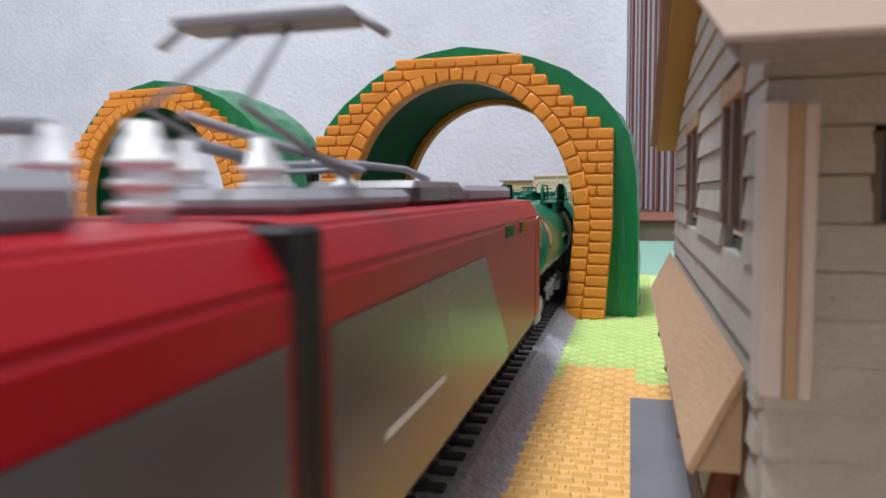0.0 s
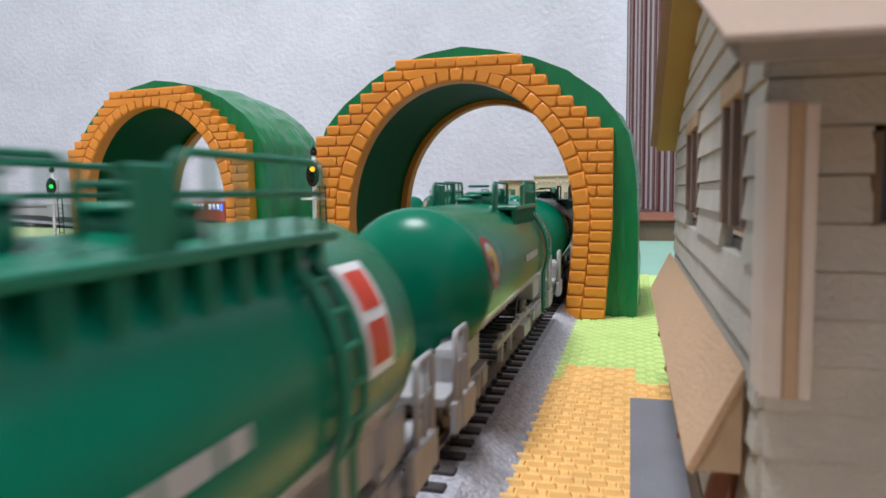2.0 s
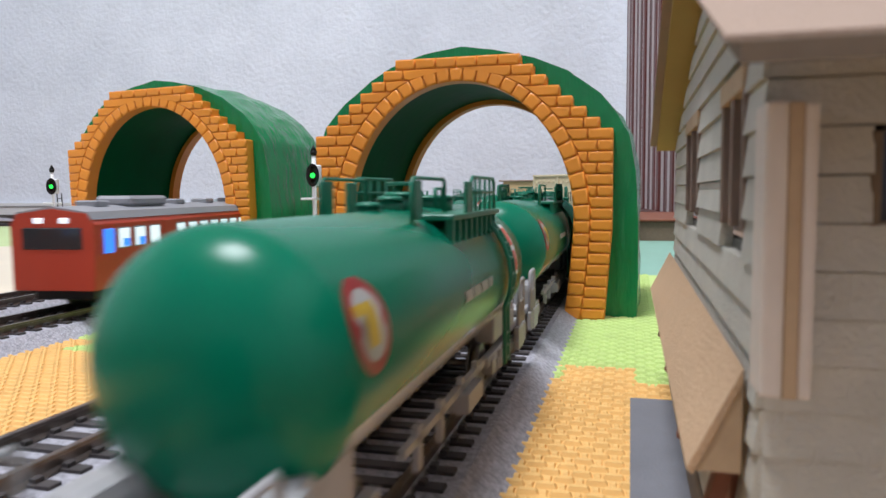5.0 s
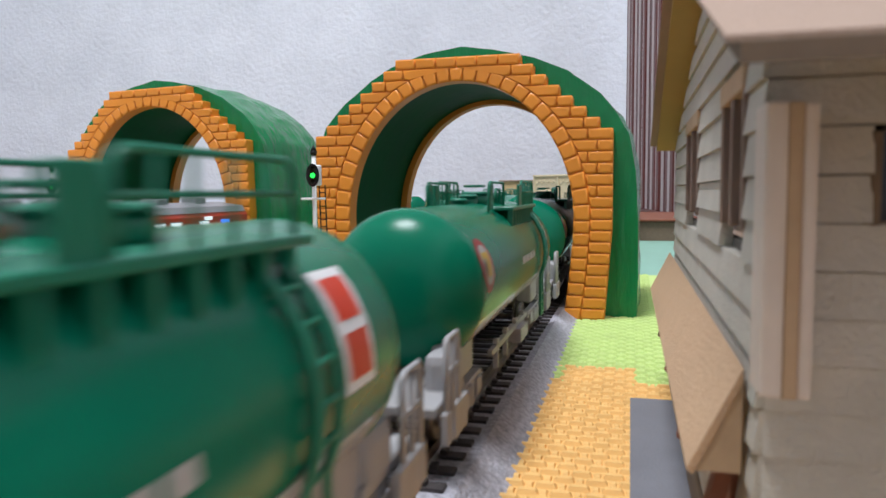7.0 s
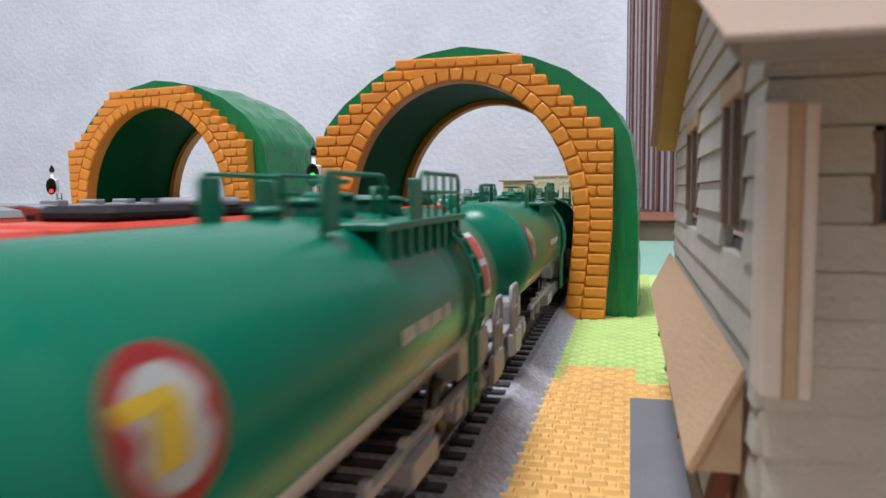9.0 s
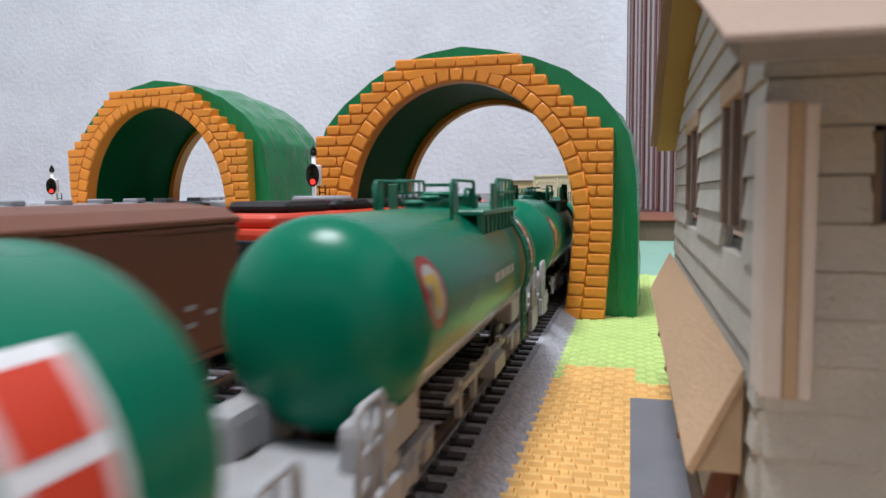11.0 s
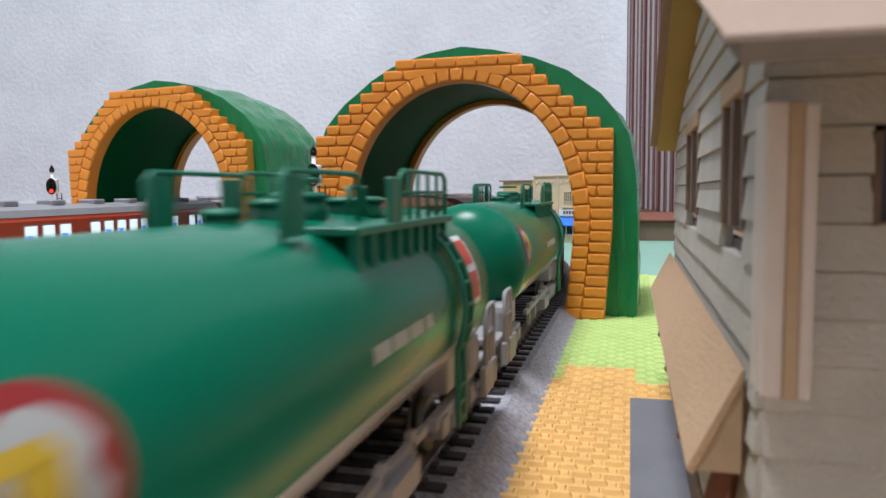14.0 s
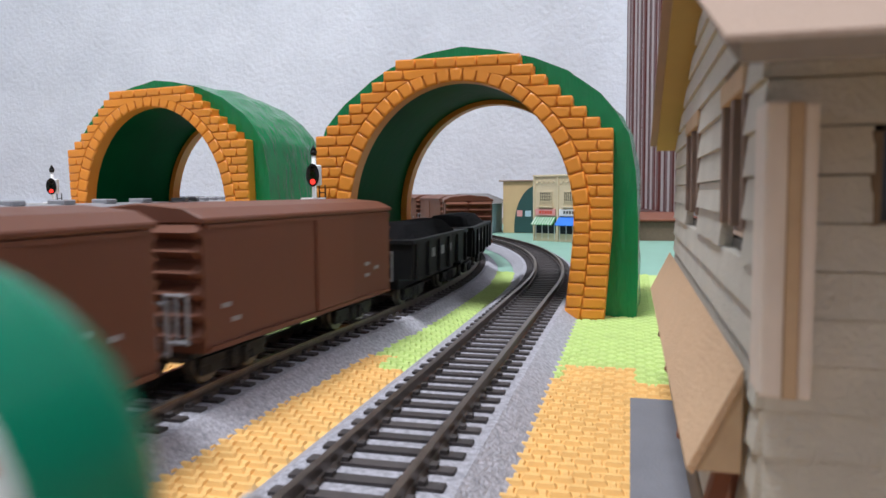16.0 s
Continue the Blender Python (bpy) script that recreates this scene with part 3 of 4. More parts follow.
    # top platform with rails, hatch and valves
    crown = TANK_Z + TANK_R
    deck = part("walkway", bevbox(-46, 1, -13.6, 13.6, crown - 2.0, crown - 0.9, 0.2), M["tank_trim"], w, "green roof walkway with railings")
    top, lo = crown + 6.4, crown - 0.8
    for sgn in (-1, 1):
        for i in range(9):
            x = -42 + i * 5.2
            part("bracket", bevbox(x - 0.5, x + 0.5, sgn * 12.6 - 0.7, sgn * 12.6 + 0.7, crown - 6.4, crown - 1.6, 0), M["tank_trim"], deck)
        y = sgn * 12.8
        f = sgn * 8.5
        part("railing", tube([(-43, y, lo), (-43, y, top - 1), (-41.5, y, top), (-19, y, top), (-17.5, y, top - 1), (-17.5, y, lo)], 0.42), M["tank_trim"], deck)
        part("railing", tube([(-43, y, top - 3.2), (-17.5, y, top - 3.2)], 0.34), M["tank_trim"], deck)
        part("railing", tube([(-12, f, lo), (-12, f, top - 1.2), (-11, f, top - 0.6), (9, f, top - 0.6), (10.5, f, top - 1.6), (10.5, f, lo - 2.4)], 0.4), M["tank_trim"], deck)
        for x in (-37.5, -32, -26.5, -22):
            part("rail_post", tube([(x, y, lo), (x, y, top)], 0.34), M["tank_trim"], deck)
        for x, yb in ((-14.5, y), (7.5, f)):
            part("sign_board", bevbox(x - 2.2, x + 2.2, yb - 0.4, yb + 0.4, crown - 1.6, crown + 5.4, 0.2), M["tank_trim"], deck)
    for x, r, h in ((-30, 5.6, 2.6), (-11, 4.0, 3.4), (-3, 2.5, 2.6), (9, 2.2, 1.6)):
        bm = bmesh.new()
        cyl(bm, (x, 0, crown - 1.5), (x, 0, crown + h - 0.8), r, 18)
        cyl(bm, (x, 0, crown + h - 0.8), (x, 0, crown + h), r + 0.6, 18, r - 0.6)
        part("hatch" if r > 3 else "valve", bm, M["tank_trim"], deck)
    part("pipe_loop", tube([(-22, 5.5, crown), (-22, 5.5, crown + 4), (-16, 5.5, crown + 4), (-16, 5.5, crown)], 0.5), M["tank_trim"], deck)
    bm = bmesh.new()
    for k in range(12):
        a0 = k * math.tau / 12
        a1 = (k + 1) * math.tau / 12
        cyl(bm, (-11 + 3 * math.cos(a0), 3 * math.sin(a0), crown + 5), (-11 + 3 * math.cos(a1), 3 * math.sin(a1), crown + 5), 0.4, 5)
    part("hand_wheel", bm, M["tank_trim"], deck)
    # ladder towards the rear, on both sides
    rad = TANK_R + 1.2
    for sgn in (-1, 1):
        def on(x, d):
            return (x, sgn * rad * math.cos(radians(d)), TANK_Z + rad * math.sin(radians(d)))
        lad = None
        for x in (-41.5, -37.0):
            bm = tube([on(x, d) for d in range(60, -35, -12)] + [(x, sgn * 16.5, 12), (x, sgn * 16.5, 7)], 0.55)
            if lad is None:
                lad = part("ladder", bm, M["tank_trim"], w, "green side ladder")
            else:
                part("stile", bm, M["tank_trim"], lad)
        for d in range(50, -30, -12):
            part("rung", tube([on(-41.5, d), on(-37.0, d)], 0.4), M["tank_trim"], lad)
        for z in (14, 11, 8):
            part("rung", tube([(-41.5, sgn * 16.5, z), (-37, sgn * 16.5, z)], 0.4), M["tank_trim"], lad)
    # end platforms, sill, couplers and end rails
    for sgn in (-1, 1):
        part("end_platform", bevbox(min(sgn * 60, sgn * 81), max(sgn * 60, sgn * 81), -13.0, 13.0, 8.6, 10.6, 0.3), M["bogie"], w, "light grey end platform")
        for y in (-14.5, 14.5):
            side = 1 if y > 0 else -1
            rail = part("end_rail", tube([(sgn * 71.5, y, 9), (sgn * 71.5, y, 21.5), (sgn * 72.6, y, 22.5), (sgn * 79.0, y, 22.5), (sgn * 80.0, y, 21.5), (sgn * 80.0, y, 9)], 0.6, 8), M["bogie"], w, "light grey hand rail")
            part("rail_bar", tube([(sgn * 75.8, y, 9), (sgn * 75.8, y, 22)], 0.5), M["bogie"], rail)
            part("rail_bar", tube([(sgn * 70.5, y, 16.5), (sgn * 80.0, y, 16.5)], 0.5), M["bogie"], rail)
            part("brake_cylinder", bevbox(sgn * 66 - 5, sgn * 66 + 5, y - side * 4 - 3, y - side * 4 + 3, 9, 17.5, 2.0, 2), M["bogie"], w, "rounded light grey brake gear")
            part("step", bevbox(sgn * 72 - 6, sgn * 72 + 4, y - 0.7, y + 0.7, 3.5, 9.8, 0.2), M["bogie"], w)
            part("step", bevbox(sgn * 80 - 1.2, sgn * 80 + 1.2, y - 0.7, y + 0.7, 4, 9.8, 0.2), M["bogie"], w)
        part("coupler", bevbox(min(sgn * 80, sgn * 88), max(sgn * 80, sgn * 88), -2, 2, 5.5, 9, 0.4), M["black"], w, "black coupler")
        bm = bmesh.new()
        for y in (-9.5, 9.5):
            box(bm, sgn * 55 - 8, sgn * 55 + 8, y - 2.5, y + 2.5, 9.5, TANK_Z - 10)
        bmesh.ops.bevel(bm, geom=list(bm.edges), offset=0.4, segments=1, affect="EDGES")
        part("saddle", bm, M["bogie"], w)
        bogie(w, sgn * 55, M["bogie"], "light grey bogie")
    for y in (-12.5, 12.5):
        bm = bmesh.new()
        box(bm, -30, 30, y - 0.6, y + 0.6, 8.2, 9.6)
        for x in (-22, -8, 8, 22):
            box(bm, x - 1, x + 1, y - 0.6, y + 0.6, 3.6, 11)
        box(bm, -20, -6, y - 2.2, y + 2.2, 4.2, 8)
        part("underframe", bm, M["bogie"], w, "light grey underframe and brake gear")
    return w




def make_electric(label, rear):
    """One half of a two-unit electric locomotive, with its cab at the rear or at the front."""
    w = thing("electric_locomotive", label, "locomotive", "red electric locomotive")
    L = 83
    cab = -1 if rear else 1
    sec = [(-17.6, 9.5), (17.6, 9.5), (18.0, 12), (18.0, 40.2), (15.0, 44.9), (12, 45.5), (-12, 45.5), (-15.0, 44.9), (-18.0, 40.2), (-18.0, 12)]
    bm = bmesh.new()
    xs = [(-L, 1.0), (L, 1.0)]
    if rear:
        xs = [(-L, 0.90), (-L + 2.0, 0.98), (-L + 5, 1.0), (L, 1.0)]
    else:
        xs = [(-L, 1.0), (L - 5, 1.0), (L - 2, 0.98), (L, 0.90)]
    loft(bm, [[(x, y * k, 9.5 + (z - 9.5) * (0.93 + 0.07 * k)) for y, z in sec] for x, k in xs], smooth=False)
    bmesh.ops.bevel(bm, geom=[e for e in bm.edges if abs(e.verts[0].co.x - e.verts[1].co.x) > 20], offset=0.7, segments=2, affect="EDGES")
    body = part("body", bm, M["red"], w, "glossy red body shell")
    inner = L - 2
    for sgn in (-1, 1):
        tip = cab * (L - 64)
        top = cab * (L - 91)
        out = [(-cab * inner, 10.2), (-cab * inner, 35.5), (top, 35.5), (tip, 12.5), (tip - cab * 3, 10.2)]
        part("side_band", prism(out, sgn * 17.95, sgn * 18.25, "y"), M["dkgrey"], body, "dark grey side band")
        part("stripe", bevbox(min(-cab * (L - 17), -cab * (L - 44)), max(-cab * (L - 17), -cab * (L - 44)), min(sgn * 18.2, sgn * 18.4), max(sgn * 18.2, sgn * 18.4), 19.5, 20.6, 0.05), M["white"], body, "thin white stripe")
        for i, x in enumerate((L - 40, L - 61)):
            part("side_window", bevbox(cab * x - 5.5, cab * x + 5.5, min(sgn * 17.6, sgn * 18.3), max(sgn * 17.6, sgn * 18.3), 37.2, 40.4, 0.3), M["glass"], body, "dark slit window")
        part("cab_window", bevbox(cab * (L - 5.5) - 3.4, cab * (L - 5.5) + 3.4, min(sgn * 17.2, sgn * 18.3), max(sgn * 17.2, sgn * 18.3), 30.5, 40.3, 0.4), M["glass"], body, "dark cab side window")
        part("cab_door", bevbox(cab * (L - 13) - 3, cab * (L - 13) + 3, min(sgn * 17.6, sgn * 18.15), max(sgn * 17.6, sgn * 18.15), 11, 37, 0.3), M["red"], body)
    part("windscreen", bevbox(min(cab * (L - 2), cab * (L + 0.25)), max(cab * (L - 2), cab * (L + 0.25)), -13.0, 13.0, 28, 38, 0.6), M["glass"], body, "dark windscreen")
    # roof equipment
    for x0, x1, z, mm in ((-L + 14, -12, 50, "roofgrey"), (-8, 26, 50.5, "dkgrey"), (30, L - 10, 49, "roofgrey")):
        part("roof_box", bevbox(x0, x1, -10.5, 10.5, 45.2, z - 0.6, 1.2), M[mm], w, "grey roof housing")
    far, back = (14.5, 38) if rear else (1.5, 26)
    for d, h, r in ((far, 54.0, 2.2), (back, 51.5, 1.5)):
        for y in (-5, 5):
            gb = bmesh.new()
            x = -cab * (L - d)
            prof = [(45.2, r)]
            for q in range(3):
                z = 46.6 + q * (h - 48.5) / 3
                prof += [(z - 0.2, r * 0.95), (z, r + 0.5), (z + 0.6, r + 0.4), (z + 0.8, r * 0.9)]
            prof += [(h - 1.5, r * 0.8), (h - 1.3, r * 0.6), (h, r * 0.55)]
            loft(gb, [[(x + k * math.cos(a * math.tau / 14), y + k * math.sin(a * math.tau / 14), z) for a in range(14)] for z, k in prof])
            part("insulator", gb, M["white"], w, "white porcelain-like insulator")
    part("roof_conduit", tube([(-cab * (L - far), -5, 53.9), (-cab * (L - back), -5, 51.8), (-cab * 20, -4, 53), (cab * 12, -4, 53), (cab * 30, -4, 51)], 0.8, 8), M["roofgrey"], w)
    if rear:
        pan = part("pantograph", tube([(46, -6, 50), (74, -6, 57), (57, -3, 69), (57, 3, 69), (74, 6, 57), (46, 6, 50)], 0.55), M["roofgrey"], w, "grey pantograph")
        part("collector", bevbox(53.5, 60.5, -12, 12, 68.8, 70.4, 0.4), M["roofgrey"], pan)
        part("collector", tube([(57, -12, 69.8), (57, -16, 67.2)], 0.6), M["roofgrey"], pan)
        part("collector", tube([(57, 12, 69.8), (57, 16, 67.2)], 0.6), M["roofgrey"], pan)
        part("lower_arm", tube([(46, -8, 51), (46, 8, 51), (76, 0, 56)], 0.6), M["roofgrey"], pan)
    part("skirt", bevbox(-L + 3, L - 3, -15, 15, 5.5, 9.6, 0.6), M["dkgrey"], w, "dark grey underframe")
    for cx in (-50, 50):
        bogie(w, cx, M["dkgrey"], "dark grey bogie", base=30)
    part("gangway", bevbox(min(-cab * (L - 0.9), -cab * (L + 2.2)), max(-cab * (L - 0.9), -cab * (L + 2.2)), -18.35, 18.35, 9.8, 45.0, 0.5), M["black"], w, "black rubber gangway")
    part("coupler", bevbox(min(cab * (L - 1), cab * (L + 7)), max(cab * (L - 1), cab * (L + 7)), -2, 2, 6, 9, 0.4), M["black"], w)
    return w


def make_boxcar(label, material="brown", L=56.5, name="box_car"):
    w = thing(name, label, "freight car", "covered freight cars")
    sec = [(-17.5, 10), (17.5, 10), (17.5, 41.5), (13, 43.8), (0, 45.0), (-13, 43.8), (-17.5, 41.5)]
    bm = bmesh.new()
    loft(bm, [[(x, y, z) for y, z in sec] for x in (-L, L)], smooth=False)
    body = part("body", bm, M[material], w, "plain painted body")
    rf = [(-18.4, 41.0), (18.4, 41.0), (18.4, 42.2), (13.2, 44.6), (0, 45.8), (-13.2, 44.6), (-18.4, 42.2)]
    bm = bmesh.new()
    loft(bm, [[(x, y, z) for y, z in rf] for x in (-L - 0.8, L + 0.8)], smooth=False)
    bmesh.ops.bevel(bm, geom=list(bm.edges), offset=0.3, segments=1, affect="EDGES")
    part("roof", bm, M[material], w, "low curved roof")
    for sgn in (-1, 1):
        part("door", bevbox(-2, 24, min(sgn * 17.4, sgn * 18.2), max(sgn * 17.4, sgn * 18.2), 11.5, 40.0, 0.3), M[material], w, "sliding side door")
        bm = bmesh.new()
        box(bm, -L + 1, L - 1, sgn * 17.6 - 0.5, sgn * 17.6 + 0.5, 39.6, 40.6)
        box(bm, -L + 1, L - 1, sgn * 17.6 - 0.5, sgn * 17.6 + 0.5, 10.2, 11.4)
        part("door_rail", bm, M[material], w)
        for x0, z0 in ((34, 22), (34, 18), (42, 20), (-50, 20), (-46, 16)):
            part("lettering_bar", bevbox(x0, x0 + 4, min(sgn * 17.45, sgn * 17.6), max(sgn * 17.45, sgn * 17.6), z0, z0 + 1.2, 0), M["roofgrey"], body)
        # pressed ribs on the ends
        for z in (14.5, 19.5, 24.5, 29.5, 34.5, 39.0):
            bm = bmesh.new()
            rg = []
            for y, k in ((-17.3, 0.55), (-16, 1.0), (-2, 1.0), (0, 0.4), (2, 1.0), (16, 1.0), (17.3, 0.55)):
                rg.append([(sgn * L, y, z - 2.1 * k), (sgn * (L + 3.4 * k), y, z), (sgn * L, y, z + 2.1 * k)])
            loft(bm, rg, smooth=False)
            part("end_rib", bm, M[material], body)
        for y in (-13.5, 13.5):
            bm = bmesh.new()
            for dy in (-3.0, 0.0, 3.0):
                cyl(bm, (sgn * (L + 5), y + dy, 13), (sgn * (L + 5), y + dy, 25), 0.45, 6)
            for z in (13.5, 24.5):
                cyl(bm, (sgn * (L + 5), y - 3, z), (sgn * (L + 5), y + 3, z), 0.45, 6)
                cyl(bm, (sgn * L, y, z), (sgn * (L + 5), y, z), 0.45, 6)
            part("grab_rail", bm, M["roofgrey"], w, "light grey end grab rail")
        part("coupler", bevbox(min(sgn * L, sgn * (L + 10)), max(sgn * L, sgn * (L + 10)), -2, 2, 6, 9, 0.3), M["black"], w)
        bogie(w, sgn * (L - 20), M["black"], "black bogie", base=19)
    part("sill", bevbox(-L + 2, L - 2, -12, 12, 7.6, 10.2, 0.4), M["black"], w, "black underframe")
    return w


def make_hopper(label):
    w = thing("hopper_wagon", label, "hopper wagon", "black coal hopper wagons")
    L = 49
    sec0 = [(-16.5, 12), (16.5, 12), (17.0, 27), (-17.0, 27)]
    bm = bmesh.new()
    loft(bm, [[(x, y, z) for y, z in sec0] for x in (-L, L)], smooth=False)
    body = part("body", bm, M["hopper"], w, "black riveted steel sides")
    bm = bmesh.new()
    box(bm, -L - 0.6, L + 0.6, -17.8, 17.8, 26.6, 28.2)
    part("top_rim", bm, M["hopper"], w)
    for sgn in (-1, 1):
        for i in range(6):
            x = -L + 4 + i * (2 * L - 8) / 5
            part("side_post", bevbox(x - 0.8, x + 0.8, min(sgn * 16.4, sgn * 18.0), max(sgn * 16.4, sgn * 18.0), 11.5, 27, 0.2), M["hopper"], w)
        for x0 in (-20, -4, 10):
            part("lettering_bar", bevbox(x0, x0 + 5, min(sgn * 16.9, sgn * 17.15), max(sgn * 16.9, sgn * 17.15), 19, 23, 0), M["roofgrey"], body, "grey bar of lettering")
        part("coupler", bevbox(min(sgn * L, sgn * (L + 3)), max(sgn * L, sgn * (L + 3)), -2, 2, 6, 9, 0.3), M["black"], w)
        bogie(w, sgn * 31, M["black"], "black bogie", base=18, r=4.8)
    bm = bmesh.new()
    rings = []
    for x, e in ((-L + 1, 0), (-L + 6, 0.3), (-L + 17, 1), (-L + 33, 1.03), (0, 0.98), (L - 33, 1.02), (L - 17, 1), (L - 6, 0.3), (L - 1, 0)):
        rings.append([(x, y, 26.5 + e * h + 0.8 * noise.noise(Vector((x * 0.2, y * 0.2, 3)))) for y, h in ((-16.5, 0), (-12, 4), (-8, 7.6), (0, 8.2), (8, 7.6), (12, 4), (16.5, 0))])
    loft(bm, rings, close=False, caps=False, smooth=False)
    part("coal", bm, M["coal"], w, "heaped black coal load")
    part("sill", bevbox(-L + 2, L - 2, -10, 10, 7.5, 12, 0.4), M["black"], w)
    return w


def make_diesel(label):
    w = thing("diesel_locomotive", label, "locomotive", "orange diesel locomotives")
    L = 114
    bm = bevbox(-L, L, -17.2, 17.2, 10, 38, 1.6, 2)
    body = part("body", bm, M["orange"], w, "vermilion orange body")
    part("roof", bevbox(-L + 3, L - 3, -14.5, 14.5, 37.5, 42.0, 2.5, 3), M["orange"], w)
    for i, x in enumerate((-84, -50, -16, 18, 52, 86)):
        part("roof_vent", bevbox(x - 14, x + 14, -11, 11, 41.5, 45.5, 1.5), M["black"], w, "black roof vent")
    for x in (-55, 40):
        bm = bmesh.new()
        cyl(bm, (x, 0, 45), (x, 0, 47), 11, 24, 10)
        part("roof_fan", bm, M["roofgrey"], w, "round grey fan cover")
    for sgn in (-1, 1):
        for x in (-96, -62, -30, 4, 38, 70, 98):
            win = part("side_window", bevbox(x - 6, x + 6, min(sgn * 17, sgn * 17.6), max(sgn * 17, sgn * 17.6), 24.5, 34.5, 0.3), M["roofgrey"], body, "grey framed side window")
            for x0 in (x - 4.9, x + 0.5):
                part("pane", bevbox(x0, x0 + 4.4, min(sgn * 17.3, sgn * 17.75), max(sgn * 17.3, sgn * 17.75), 25.7, 33.3, 0.1), M["glass"], win)
        for x in (-108, -88, 88, 108):
            part("hand_rail", tube([(x, sgn * 17.2, 14), (x, sgn * 18.6, 14.6), (x, sgn * 18.6, 30), (x, sgn * 17.2, 30.6)], 0.35), M["white"], w, "white hand rail")
        part("cab_door", bevbox(97, 105, min(sgn * 17, sgn * 17.5), max(sgn * 17, sgn * 17.5), 11.5, 36, 0.3), M["orange"], body)
        part("side_stripe", bevbox(-L + 2, L - 2, min(sgn * 17, sgn * 17.45), max(sgn * 17, sgn * 17.45), 14.2, 15.2, 0.1), M["white"], body, "thin white sill stripe")
        part("cab_window", bevbox(min(sgn * (L - 1), sgn * (L + 0.4)), max(sgn * (L - 1), sgn * (L + 0.4)), -13, 13, 27, 35, 0.5), M["glass"], body)
        bogie(w, sgn * 74, M["black"], "black bogie", base=28)
    part("skirt", bevbox(-L + 4, L - 4, -14, 14, 5.5, 10.2, 0.6), M["black"], w)
    return w


def make_railcar(label, L=118.0, blue=True):
    w = thing("railcar", label, "railcar", "lit vermilion railcars")
    sec = [(-17.6, 9.5), (17.6, 9.5), (17.8, 36), (15, 40.5), (0, 42.5), (-15, 40.5), (-17.8, 36)]
    bm = bmesh.new()
    loft(bm, [[(x, y, z) for y, z in sec] for x in (-L, L)], smooth=False)
    body = part("body", bm, M["dmu"], w, "vermilion painted body")
    rf = [(-17.0, 38.0), (17.0, 38.0), (15.2, 41.2), (0, 43.4), (-15.2, 41.2)]
    bm = bmesh.new()
    loft(bm, [[(x, y, z) for y, z in rf] for x in (-L + 0.5, L - 0.5)], smooth=False)
    part("roof", bm, M["roofgrey"], w, "grey roof")
    for sgn in (-1, 1):
        for i in range(16):
            x = -96 + i * 12.8
            if blue and i < 2:
                continue
            if i in (3, 12):
                part("door_panel", bevbox(x - 4, x + 4, min(sgn * 17.4, sgn * 18.0), max(sgn * 17.4, sgn * 18.0), 11, 36, 0.3), M["dmu"], body)
            else:
                f = part("window_frame", bevbox(x - 4.8, x + 4.8, min(sgn * 17.4, sgn * 18.05), max(sgn * 17.4, sgn * 18.05), 25.2, 34.3, 0.3), M["roofgrey"], body)
                part("window", bevbox(x - 4.2, x + 4.2, min(sgn * 17.4, sgn * 18.2), max(sgn * 17.4, sgn * 18.2), 25.8, 33.7, 0.2), M["lit"], body, "brightly lit window")
                if i % 3 != 1:
                    # blue seat patch glows by itself, standing for cabin light on the seats
                    part("seat_back", bevbox(x - 3.6, x + 1.4, min(sgn * 18.1, sgn * 18.3), max(sgn * 18.1, sgn * 18.3), 26.0, 29.4, 0), M["litblue"], body)
        if blue:
            part("blue_window", bevbox(L - 14, L - 7, min(sgn * 17.4, sgn * 18.4), max(sgn * 17.4, sgn * 18.4), 24, 34, 0.2), M["litblue"], body, "blue lit door window")
            part("blue_window", bevbox(-L + 22, -L + 30, min(sgn * 17.4, sgn * 18.4), max(sgn * 17.4, sgn * 18.4), 22, 34, 0.2), M["litblue"], body)
            part("marker_light", bevbox(-L + 40, -L + 47, min(sgn * 17.4, sgn * 18.4), max(sgn * 17.4, sgn * 18.4), 34.2, 36, 0.2), M["lit"], body, "glowing marker strip")
        for y in (-5.5, 5.5):
            part("headlight", bevbox(min(sgn * (L - 1), sgn * (L + 0.8)), max(sgn * (L - 1), sgn * (L + 0.8)), y - 2, y + 2, 36.6, 38.8, 0.3), M["lit" if sgn > 0 else "glass"], body, "roof-edge headlight")
        part("cab_glass", bevbox(min(sgn * (L - 1), sgn * (L + 0.4)), max(sgn * (L - 1), sgn * (L + 0.4)), -13, 13, 26, 35, 0.5), M["glass"], body)
        bogie(w, sgn * 80, M["black"], "black bogie", base=26)
    for i in range(6):
        x = -90 + i * 36
        part("roof_vent", bevbox(x - 5, x + 5, -5, 5, 42.5, 45.6, 0.6), M["roofgrey"], w, "grey roof ventilator")
    if blue:
        part("roof_unit", bevbox(40, 74, -9, 9, 42.5, 47.5, 1.5), M["roofgrey"], w, "large grey roof unit")
    part("skirt", bevbox(-L + 6, L - 6, -13, 13, 5, 9.8, 0.6), M["black"], w, "black underfloor gear")
    return w


def make_caboose(label):
    w = make_boxcar(label, "hopper", 36, "brake_van")
    part("lookout", bevbox(-14, 14, -12, 12, 44, 49, 0.8), M["hopper"], w)
    return w


# ---- trains: each car's distance behind the train's head, on its line, with the way it runs ----
SPEED_A, HEAD_A, WAGON = 144.0, 0.0, 176.0


